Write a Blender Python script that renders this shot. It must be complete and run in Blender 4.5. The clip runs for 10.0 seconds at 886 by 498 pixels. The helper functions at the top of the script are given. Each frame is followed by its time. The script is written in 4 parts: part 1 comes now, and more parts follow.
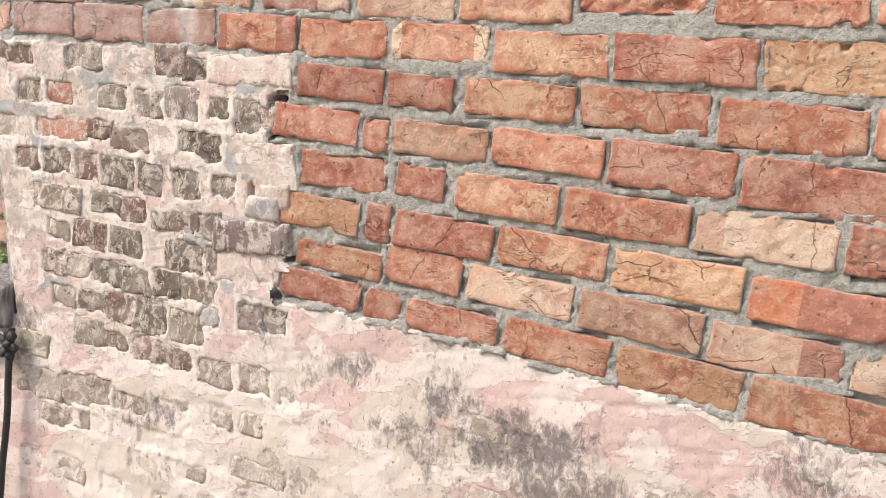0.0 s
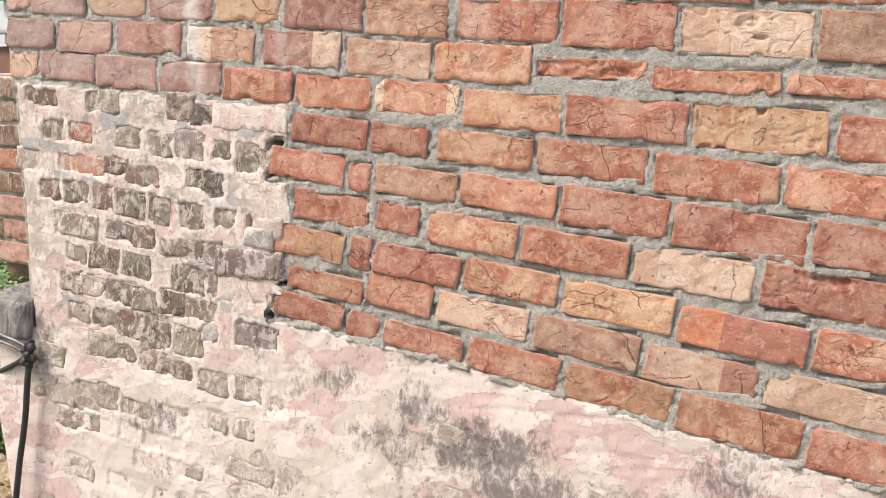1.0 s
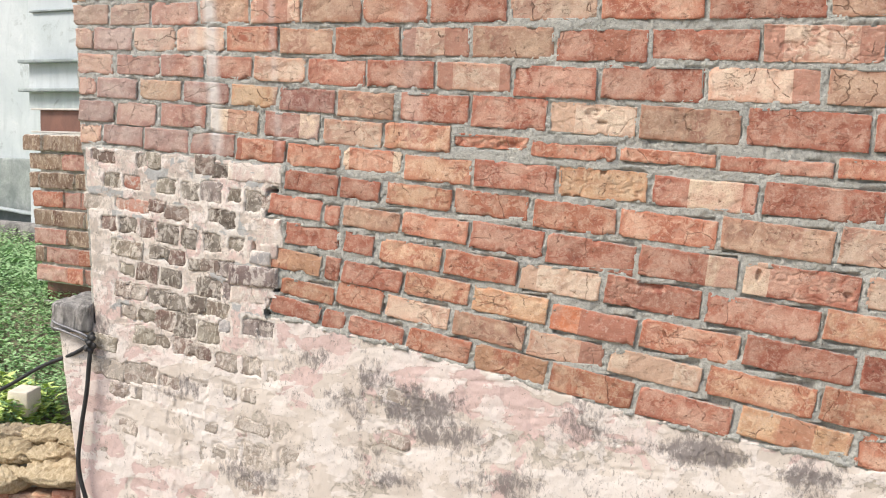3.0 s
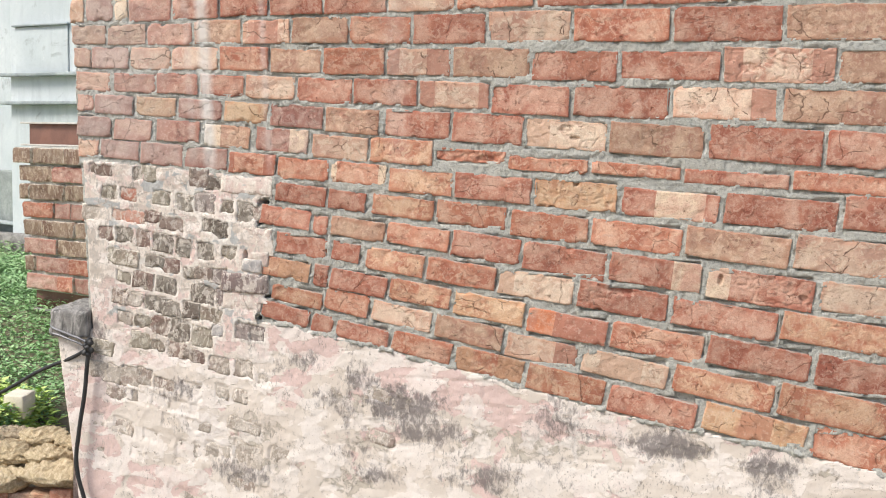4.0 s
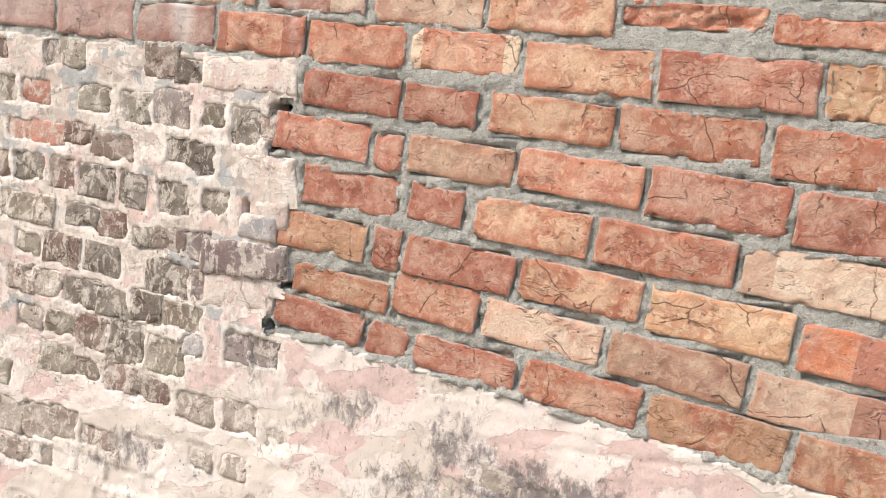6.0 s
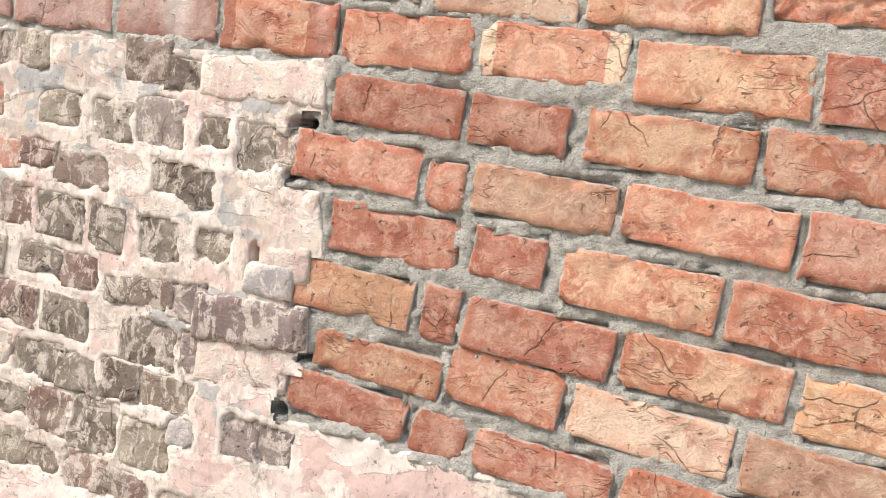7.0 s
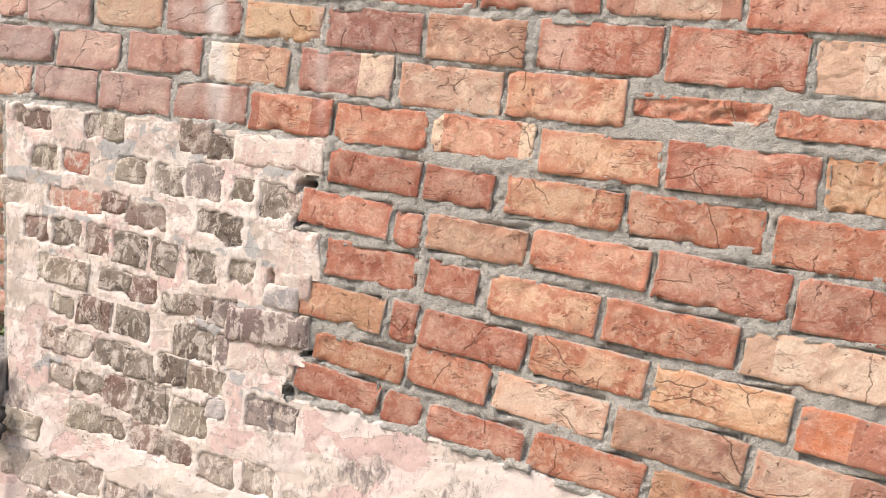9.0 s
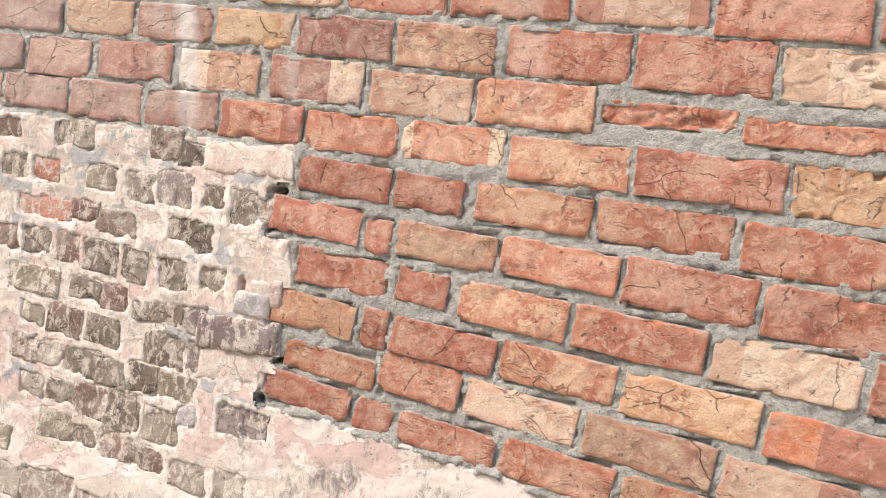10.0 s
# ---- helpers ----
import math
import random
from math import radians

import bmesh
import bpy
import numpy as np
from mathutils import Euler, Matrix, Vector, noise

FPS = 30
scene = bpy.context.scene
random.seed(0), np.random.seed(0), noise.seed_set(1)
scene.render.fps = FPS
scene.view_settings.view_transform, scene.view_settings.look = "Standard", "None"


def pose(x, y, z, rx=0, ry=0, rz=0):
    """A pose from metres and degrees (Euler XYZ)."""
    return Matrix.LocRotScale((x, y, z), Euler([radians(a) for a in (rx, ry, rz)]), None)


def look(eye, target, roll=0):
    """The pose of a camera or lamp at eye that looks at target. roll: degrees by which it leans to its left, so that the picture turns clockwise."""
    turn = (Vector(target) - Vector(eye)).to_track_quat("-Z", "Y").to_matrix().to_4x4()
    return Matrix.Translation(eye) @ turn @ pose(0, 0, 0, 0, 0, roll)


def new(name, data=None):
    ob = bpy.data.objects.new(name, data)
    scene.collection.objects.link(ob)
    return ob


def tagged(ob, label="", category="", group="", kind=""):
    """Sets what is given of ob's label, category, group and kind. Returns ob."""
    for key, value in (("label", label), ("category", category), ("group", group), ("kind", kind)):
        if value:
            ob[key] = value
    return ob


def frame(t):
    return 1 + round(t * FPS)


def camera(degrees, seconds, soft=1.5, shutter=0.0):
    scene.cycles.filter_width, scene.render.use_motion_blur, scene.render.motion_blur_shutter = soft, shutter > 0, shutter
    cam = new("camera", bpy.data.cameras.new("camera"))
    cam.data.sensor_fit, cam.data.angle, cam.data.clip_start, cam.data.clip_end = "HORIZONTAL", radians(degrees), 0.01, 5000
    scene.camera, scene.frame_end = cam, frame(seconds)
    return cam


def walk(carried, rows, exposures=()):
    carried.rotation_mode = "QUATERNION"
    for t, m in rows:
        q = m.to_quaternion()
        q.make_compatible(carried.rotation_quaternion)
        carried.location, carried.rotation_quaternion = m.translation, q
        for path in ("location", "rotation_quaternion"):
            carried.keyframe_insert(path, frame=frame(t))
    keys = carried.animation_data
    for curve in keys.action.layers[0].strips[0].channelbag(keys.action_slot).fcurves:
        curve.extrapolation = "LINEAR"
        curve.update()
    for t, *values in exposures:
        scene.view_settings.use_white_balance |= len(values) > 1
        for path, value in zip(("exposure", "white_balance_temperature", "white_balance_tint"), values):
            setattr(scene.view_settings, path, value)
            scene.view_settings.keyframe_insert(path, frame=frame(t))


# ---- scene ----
# ---- camera ----
cam = camera(41.0, 10.0, soft=1.05)
# seconds, x, y, z in metres, then turn, tilt and roll in degrees
PATH = [
    (0, 0.851, -2.044, 1.548, 18.07, -8.42, -0.23),
    (0.5, 0.943, -2.268, 1.591, 17.86, -7.63, 0.84),
    (1, 0.958, -2.343, 1.608, 17.01, -7.35, 0.89),
    (1.5, 0.942, -2.333, 1.595, 16.99, -6.06, 1.17),
    (2, 0.927, -2.347, 1.596, 14.44, -5.62, 1.70),
    (2.2, 0.970, -2.449, 1.623, 14.24, -6.21, 1.54),
    (3.3, 1.399, -3.556, 1.687, 15.97, -4.83, 1.19),
    (3.5, 1.324, -3.584, 1.648, 14.35, -4.28, 1.50),
    (4, 1.348, -3.573, 1.703, 13.97, -5.09, 1.14),
    (4.5, 1.307, -3.413, 1.759, 14.75, -7.11, 0.69),
    (5, 1.115, -2.813, 1.665, 15.59, -7.81, 0.57),
    (5.5, 0.875, -2.280, 1.569, 14.95, -7.16, 1.54),
    (5.7, 0.797, -2.103, 1.542, 15.73, -7.05, 1.72),
    (6.8, 0.497, -1.471, 1.496, 15.87, -5.77, 3.26),
    (7, 0.467, -1.425, 1.498, 16.10, -5.47, 3.43),
    (7.5, 0.448, -1.439, 1.512, 16.69, -4.80, 3.72),
    (8, 0.517, -1.582, 1.521, 17.56, -4.55, 4.12),
    (8.5, 0.659, -1.822, 1.539, 18.11, -4.92, 4.30),
    (9, 0.730, -1.959, 1.549, 17.27, -3.96, 3.65),
    (9.5, 0.744, -1.952, 1.558, 16.42, -4.32, 3.60),
    (10, 0.754, -1.954, 1.549, 16.54, -3.55, 3.59),
]
walk(cam, [(t, pose(x, y, z, 90, 0, turn) @ pose(0, 0, 0, tilt) @ pose(0, 0, 0, 0, 0, roll)) for t, x, y, z, turn, tilt, roll in PATH],
     exposures=[(0.0, 0.215, 6720, 12), (2.0, 0.205, 6700, 12), (3.5, 0.185, 6350, 7), (4.5, 0.185, 6350, 7), (5.5, 0.235, 6500, 9), (7.0, 0.41, 6700, 11), (7.5, 0.35, 6800, 13), (8.0, 0.155, 6850, 15), (8.5, 0.235, 6850, 15), (9.0, 0.305, 6850, 15), (9.5, 0.305, 6780, 13), (10.0, 0.305, 6730, 12)])

# ---- light ----
SUN = Vector((-0.46, -0.46, 0.80)).normalized()
world = bpy.data.worlds.new("sky")
scene.world = world
world.use_nodes = True
sky = world.node_tree.nodes.new("ShaderNodeTexSky")
sky.sky_type, sky.sun_disc = "NISHITA", False
sky.sun_elevation = math.asin(SUN.z)
sky.sun_rotation = math.atan2(SUN.x, SUN.y)
sky.dust_density = 3.0
back = world.node_tree.nodes["Background"]
back.inputs["Strength"].default_value = 0.15
world.node_tree.links.new(sky.outputs[0], back.inputs["Color"])
lamp = bpy.data.lights.new("sun", "SUN")
lamp.energy, lamp.angle, lamp.color = 3.1, radians(22), (1.0, 0.93, 0.85)
sun = new("sun", lamp)
sun.matrix_world = look(SUN * 10, (0, 0, 0))

# ---- noise and mesh helpers ----
TABLES = {}


def vnoise(u, v, seed):
    """Smooth noise between -1 and 1 on arrays."""
    if seed not in TABLES:
        TABLES[seed] = np.random.RandomState(seed).rand(128, 128) * 2 - 1
    table = TABLES[seed]
    iu, iv = np.floor(u).astype(int), np.floor(v).astype(int)
    fu, fv = u - iu, v - iv
    fu, fv = fu * fu * (3 - 2 * fu), fv * fv * (3 - 2 * fv)
    a, b, c, d = (table[(iu + i) % 128, (iv + j) % 128] for i, j in ((0, 0), (1, 0), (0, 1), (1, 1)))
    return (a * (1 - fu) + b * fu) * (1 - fv) + (c * (1 - fu) + d * fu) * fv


def fbm(u, v, seed, octaves=4):
    total, amp = 0, 1.0
    for i in range(octaves):
        total = total + amp * vnoise(u * 2 ** i + 17 * i, v * 2 ** i + 31 * i, seed + i)
        amp *= 0.5
    return total / 1.6


def step(a, b, x):
    t = np.clip((x - a) / (b - a), 0, 1)
    return t * t * (3 - 2 * t)


def mesh_from(name, verts, faces, material, smooth=True):
    me = bpy.data.meshes.new(name)
    me.from_pydata([tuple(p) for p in verts], [], faces)
    me.materials.append(material)
    if smooth:
        me.polygons.foreach_set("use_smooth", [True] * len(me.polygons))
    me.update()
    return me


def part(name, bm, material, parent, label=""):
    """Links a bmesh or a mesh as one mesh object under a thing or a part."""
    if isinstance(bm, bmesh.types.BMesh):
        me = bpy.data.meshes.new(name)
        bm.to_mesh(me)
        bm.free()
        me.materials.append(material)
        me.polygons.foreach_set("use_smooth", [True] * len(me.polygons))
    else:
        me = bm
    ob = new(name, me)
    ob.parent = parent
    if label:
        tagged(ob, label=label)
    return ob


def grid_faces(nu, nv, keep=None):
    return [(i * nv + j, (i + 1) * nv + j, (i + 1) * nv + j + 1, i * nv + j + 1) for i in range(nu - 1) for j in range(nv - 1) if keep is None or keep[i, j]]


def rough_box(sx, sy, sz, cuts, bevel, amount, scale, seed):
    """A box standing on its origin, with rounded edges and an uneven skin."""
    bm = bmesh.new()
    bmesh.ops.create_cube(bm, size=1)
    bmesh.ops.scale(bm, vec=(sx, sy, sz), verts=bm.verts)
    bmesh.ops.translate(bm, vec=(0, 0, sz / 2), verts=bm.verts)
    bmesh.ops.bevel(bm, geom=bm.edges[:], offset=bevel, segments=2, affect="EDGES", profile=0.5)
    if cuts:
        bmesh.ops.subdivide_edges(bm, edges=[e for e in bm.edges if e.calc_length() > 3 * bevel], cuts=cuts, use_grid_fill=True)
    off = Vector((seed * 3.7, seed * 1.3, seed * 2.1))
    for v in bm.verts:
        v.co += noise.noise_vector(v.co * scale + off) * amount
    return bm


# ---- materials ----
def material(name):
    m = bpy.data.materials.new(name)
    m.use_nodes = True
    return m, m.node_tree, m.node_tree.nodes["Principled BSDF"]


def node(tree, kind, **sets):
    n = tree.nodes.new(kind)
    for key, value in sets.items():
        n.inputs[key.replace("_", " ")].default_value = value
    return n


def coords(tree, which="Object", random_shift=False):
    tex = tree.nodes.new("ShaderNodeTexCoord")
    if not random_shift:
        return tex.outputs[which]
    info = tree.nodes.new("ShaderNodeObjectInfo")
    add = tree.nodes.new("ShaderNodeVectorMath")
    add.operation = "MULTIPLY_ADD"
    comb = tree.nodes.new("ShaderNodeCombineXYZ")
    for i in range(3):
        tree.links.new(info.outputs["Random"], comb.inputs[i])
    tree.links.new(comb.outputs[0], add.inputs[0])
    add.inputs[1].default_value = (37, 71, 53)
    tree.links.new(tex.outputs[which], add.inputs[2])
    return add.outputs[0]


def noise_node(tree, vec, scale, detail=5.0, rough=0.6, distortion=0.0):
    n = node(tree, "ShaderNodeTexNoise", Scale=scale, Detail=detail, Roughness=rough, Distortion=distortion)
    tree.links.new(vec, n.inputs["Vector"])
    return n.outputs["Fac"]


def remap(tree, fac, lo, hi, to_lo=0.0, to_hi=1.0):
    n = node(tree, "ShaderNodeMapRange", From_Min=lo, From_Max=hi, To_Min=to_lo, To_Max=to_hi)
    tree.links.new(fac, n.inputs["Value"])
    return n.outputs["Result"]


def mix(tree, fac, a, b, mode="MIX"):
    n = tree.nodes.new("ShaderNodeMix")
    n.data_type, n.blend_type = "RGBA", mode
    for value, i in ((fac, 0), (a, 6), (b, 7)):
        if isinstance(value, bpy.types.NodeSocket):
            tree.links.new(value, n.inputs[i])
        else:
            n.inputs[i].default_value = value if i == 0 else (*value, 1)
    return n.outputs[2]


def calc(tree, op, a, b=0.0, c=0.0):
    n = tree.nodes.new("ShaderNodeMath")
    n.operation = op
    for i, value in enumerate((a, b, c)):
        if isinstance(value, bpy.types.NodeSocket):
            tree.links.new(value, n.inputs[i])
        else:
            n.inputs[i].default_value = value
    return n.outputs[0]


def bump(tree, bsdf, height, strength, distance):
    b = node(tree, "ShaderNodeBump", Strength=strength, Distance=distance)
    tree.links.new(height, b.inputs["Height"])
    tree.links.new(b.outputs[0], bsdf.inputs["Normal"])


def light_stripes(tree):
    """Light painted into the upper wall's colour: thin, uneven, upright pale stripes and a broad veil."""
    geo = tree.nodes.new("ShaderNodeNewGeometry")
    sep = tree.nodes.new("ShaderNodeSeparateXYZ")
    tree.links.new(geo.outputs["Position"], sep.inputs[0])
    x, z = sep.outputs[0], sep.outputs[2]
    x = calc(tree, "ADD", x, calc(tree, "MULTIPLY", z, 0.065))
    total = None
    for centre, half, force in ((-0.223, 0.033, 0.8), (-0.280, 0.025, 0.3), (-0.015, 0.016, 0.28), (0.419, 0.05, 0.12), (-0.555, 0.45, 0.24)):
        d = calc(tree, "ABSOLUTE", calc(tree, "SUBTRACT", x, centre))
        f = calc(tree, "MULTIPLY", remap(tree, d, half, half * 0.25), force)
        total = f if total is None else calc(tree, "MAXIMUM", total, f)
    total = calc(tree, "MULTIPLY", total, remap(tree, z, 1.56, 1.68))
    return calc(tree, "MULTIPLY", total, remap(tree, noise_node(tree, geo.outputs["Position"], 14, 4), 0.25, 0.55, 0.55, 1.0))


def ridges(tree, vec, scale, detail=4.0, distortion=0.5):
    n = node(tree, "ShaderNodeTexNoise", Scale=scale, Detail=detail, Roughness=0.6, Distortion=distortion)
    tree.links.new(vec, n.inputs["Vector"])
    return calc(tree, "ABSOLUTE", calc(tree, "SUBTRACT", n.outputs["Fac"], 0.5))


def brick_material(name, main, other, pale, pale_amount=0.3, cracks=0.5, newer=True, dust=0.35, blotch=0.55):
    m, tree, bsdf = material(name)
    vec = coords(tree, "Object", True)
    stretch = node(tree, "ShaderNodeMapping", Scale=(1.0, 0.3, 0.35))
    tree.links.new(vec, stretch.inputs["Vector"])
    n_band = noise_node(tree, stretch.outputs[0], 11, 3, 0.5, 0.3)
    n_big = noise_node(tree, vec, 14, 5, 0.6, 0.6)
    n_mid = noise_node(tree, vec, 42, 7, 0.68, 0.8)
    n_fine = noise_node(tree, vec, 240, 5, 0.72)
    # kiln bands, blotches and pale scuffs
    band = tree.nodes.new("ShaderNodeAttribute")
    band.attribute_name = "band"
    wave = calc(tree, "ADD", band.outputs["Fac"], calc(tree, "MULTIPLY", calc(tree, "SUBTRACT", n_mid, 0.5), 0.9))
    col = mix(tree, remap(tree, n_band, 0.50, 0.56, 0.0, 0.8), main, other)
    wash = noise_node(tree, vec, 8, 4, 0.5, 0.8)
    col = mix(tree, remap(tree, wash, 0.49, 0.62, 0.0, 0.8 if newer else 0.3), col, pale)
    col = mix(tree, remap(tree, wash, 0.49, 0.36, 0.0, 0.7), col, tuple(c * k for c, k in zip(main, (0.72, 0.60, 0.62))))
    col = mix(tree, remap(tree, n_big, 0.46, 0.58, 0.0, 0.6 if newer else 0.25), col, mix(tree, 0.65, other, pale))
    if newer:
        col = mix(tree, calc(tree, "MULTIPLY", remap(tree, n_mid, 0.50, 0.565), min(pale_amount * 1.35, 0.8)), col, pale)
        # the arrises fire redder than the middle
        arris = tree.nodes.new("ShaderNodeAttribute")
        arris.attribute_name = "arris"
        red = calc(tree, "ADD", arris.outputs["Fac"], calc(tree, "MULTIPLY", calc(tree, "SUBTRACT", n_big, 0.5), 2.4))
        col = mix(tree, remap(tree, red, 0.45, 0.85, 0.0, 0.6), col, tuple(c * k for c, k in zip(main, (0.95, 0.76, 0.70))))
        col = mix(tree, remap(tree, wave, 0.45, 0.55, 0.0, 0.85), col, mix(tree, remap(tree, n_big, 0.4, 0.6), tuple(0.85 * c for c in other), other))
        col = mix(tree, remap(tree, wave, -0.45, -0.55, 0.0, 0.85), col, mix(tree, remap(tree, n_big, 0.4, 0.6), pale, (0.74, 0.61, 0.45)))
    else:
        # flecks of old limewash that stayed in the grain
        fall = node(tree, "ShaderNodeMapping", Scale=(1.0, 1.0, 0.45))
        tree.links.new(vec, fall.inputs["Vector"])
        col = mix(tree, remap(tree, noise_node(tree, fall.outputs[0], 70, 8, 0.72, 0.6), 0.525, 0.565, 0.0, pale_amount + 0.40), col, pale)
        col = mix(tree, remap(tree, noise_node(tree, vec, 24, 9, 0.70, 0.8), 0.535, 0.57, 0.0, blotch), col, (0.74, 0.665, 0.59))
    soot = remap(tree, noise_node(tree, vec, 9, 6, 0.65, 0.9), 0.57, 0.72, 0.0, 0.42)
    col = mix(tree, soot, col, mix(tree, 0.35, (0.13, 0.07, 0.055), main))
    col = mix(tree, remap(tree, n_fine, 0.48, 0.66, 0.0, 0.44), col, mix(tree, 0.5, main, (0.10, 0.055, 0.04)))
    col = mix(tree, remap(tree, noise_node(tree, vec, 90, 5, 0.7), 0.53, 0.66, 0.0, dust if newer else dust * 0.4), col, (0.68, 0.53, 0.43))
    # creases of the hand-moulded face, and cracks
    lean = node(tree, "ShaderNodeMapping", Rotation=(0.0, 0.35, 0.0), Scale=(0.5, 1.0, 1.3))
    tree.links.new(vec, lean.inputs["Vector"])
    crease = remap(tree, ridges(tree, lean.outputs[0], 30, 3.0, 0.6), 0.0, 0.016, 1.0, 0.0)
    crease = calc(tree, "MULTIPLY", crease, remap(tree, noise_node(tree, vec, 15, 3), 0.52, 0.60))
    edge = node(tree, "ShaderNodeTexVoronoi", Scale=6.5)
    edge.feature = "DISTANCE_TO_EDGE"
    warp = tree.nodes.new("ShaderNodeVectorMath")
    warp.operation = "MULTIPLY_ADD"
    nz = node(tree, "ShaderNodeTexNoise", Scale=13.0, Detail=6.0)
    tree.links.new(vec, nz.inputs["Vector"])
    tree.links.new(nz.outputs["Color"], warp.inputs[0])
    warp.inputs[1].default_value = (0.07, 0.07, 0.07)
    tree.links.new(vec, warp.inputs[2])
    tree.links.new(warp.outputs[0], edge.inputs["Vector"])
    line = remap(tree, edge.outputs["Distance"], 0.002, 0.009, 1.0, 0.0)
    line = calc(tree, "MULTIPLY", line, remap(tree, noise_node(tree, vec, 10, 3), 0.52, 0.56))
    pits = remap(tree, noise_node(tree, vec, 85, 3, 0.55), 0.66, 0.72)
    dark = calc(tree, "MAXIMUM", calc(tree, "MULTIPLY", line, cracks), calc(tree, "MULTIPLY", pits, 0.7))
    dark = calc(tree, "MAXIMUM", dark, calc(tree, "MULTIPLY", crease, 0.5 * cracks + 0.15))
    col = mix(tree, dark, col, mix(tree, 0.25, (0.10, 0.055, 0.04), main))
    # cement left on the arrises
    rim = tree.nodes.new("ShaderNodeAttribute")
    rim.attribute_name = "rim"
    cement = calc(tree, "ADD", rim.outputs["Fac"], calc(tree, "MULTIPLY", calc(tree, "SUBTRACT", n_mid, 0.5), 2.2))
    col = mix(tree, remap(tree, cement, 0.75, 1.0, 0.0, 0.75), col, (0.42, 0.40, 0.35) if newer else (0.72, 0.65, 0.56))
    info = tree.nodes.new("ShaderNodeObjectInfo")
    tint = node(tree, "ShaderNodeHueSaturation")
    tree.links.new(remap(tree, info.outputs["Random"], 0, 1, 0.86, 1.14), tint.inputs["Value"])
    tree.links.new(col, tint.inputs["Color"])
    col = tint.outputs[0]
    if newer:
        # pale stripes of light painted over the brick colour
        col = mix(tree, light_stripes(tree), col, (0.72, 0.69, 0.65))
    tree.links.new(col, bsdf.inputs["Base Color"])
    bsdf.inputs["Roughness"].default_value = 0.93
    bsdf.inputs["Specular IOR Level"].default_value = 0.15
    height = calc(tree, "ADD", calc(tree, "MULTIPLY", n_mid, 0.9), calc(tree, "MULTIPLY", n_fine, 0.30))
    height = calc(tree, "SUBTRACT", height, calc(tree, "MULTIPLY", dark, 0.8))
    bump(tree, bsdf, height, 0.9, 0.005)
    return m


TONES = {
    "u": brick_material("weathered_umber", (0.18, 0.118, 0.086), (0.24, 0.165, 0.12), (0.42, 0.34, 0.26), 0.45, 0.5, False, 0.2, 0.12),
    "f": brick_material("brick_fiery", (0.56, 0.215, 0.115), (0.41, 0.185, 0.135), (0.60, 0.37, 0.27), 0.25, 0.3),
    "r": brick_material("brick_red", (0.385, 0.152, 0.104), (0.450, 0.198, 0.134), (0.586, 0.374, 0.281), 0.40, 0.6),
    "o": brick_material("brick_orange", (0.500, 0.214, 0.136), (0.420, 0.162, 0.110), (0.664, 0.433, 0.313), 0.5, 0.6),
    "s": brick_material("brick_mixed", (0.450, 0.198, 0.126), (0.530, 0.316, 0.197), (0.636, 0.442, 0.303), 0.5, 0.7),
    "t": brick_material("brick_tan", (0.448, 0.278, 0.194), (0.389, 0.199, 0.148), (0.607, 0.432, 0.311), 0.5, 0.8),
    "y": brick_material("brick_yellow", (0.600, 0.375, 0.225), (0.520, 0.255, 0.165), (0.666, 0.490, 0.333), 0.5, 0.8),
    "p": brick_material("brick_peach", (0.626, 0.423, 0.312), (0.455, 0.220, 0.160), (0.708, 0.560, 0.431), 0.5, 1.0),
    "w": brick_material("brick_pale", (0.618, 0.456, 0.341), (0.547, 0.362, 0.261), (0.710, 0.589, 0.460), 0.5, 0.5),
    "d": brick_material("brick_dull", (0.330, 0.168, 0.136), (0.375, 0.208, 0.167), (0.471, 0.332, 0.277), 0.4, 0.6),
    "h": brick_material("old_brick_washed", (0.43, 0.37, 0.31), (0.36, 0.31, 0.26), (0.66, 0.59, 0.52), 0.6, 0.3, False, 0.5),
    "k": brick_material("old_brick_dark", (0.155, 0.130, 0.107), (0.225, 0.19, 0.158), (0.58, 0.53, 0.455), 0.45, 0.5, False, 0.35),
    "g": brick_material("old_brick_olive", (0.29, 0.25, 0.195), (0.22, 0.19, 0.15), (0.62, 0.57, 0.48), 0.42, 0.4, False, 0.35),
    "m": brick_material("old_brick_brown", (0.26, 0.18, 0.15), (0.195, 0.155, 0.125), (0.60, 0.53, 0.46), 0.42, 0.4, False, 0.35),
    "c": brick_material("old_brick_coral", (0.55, 0.25, 0.18), (0.50, 0.30, 0.23), (0.66, 0.54, 0.46), 0.6, 0.2, False, 0.5),
    "l": brick_material("old_brick_limed", (0.70, 0.60, 0.52), (0.66, 0.48, 0.43), (0.78, 0.72, 0.64), 0.5, 0.4, False, 0.5),
    "b": brick_material("old_brick_slate", (0.34, 0.325, 0.32), (0.38, 0.355, 0.34), (0.54, 0.50, 0.47), 0.5, 0.3, False, 0.4),
    "n": brick_material("old_brick_mauve", (0.27, 0.215, 0.20), (0.20, 0.17, 0.155), (0.60, 0.53, 0.48), 0.6, 0.4, False, 0.5),
}


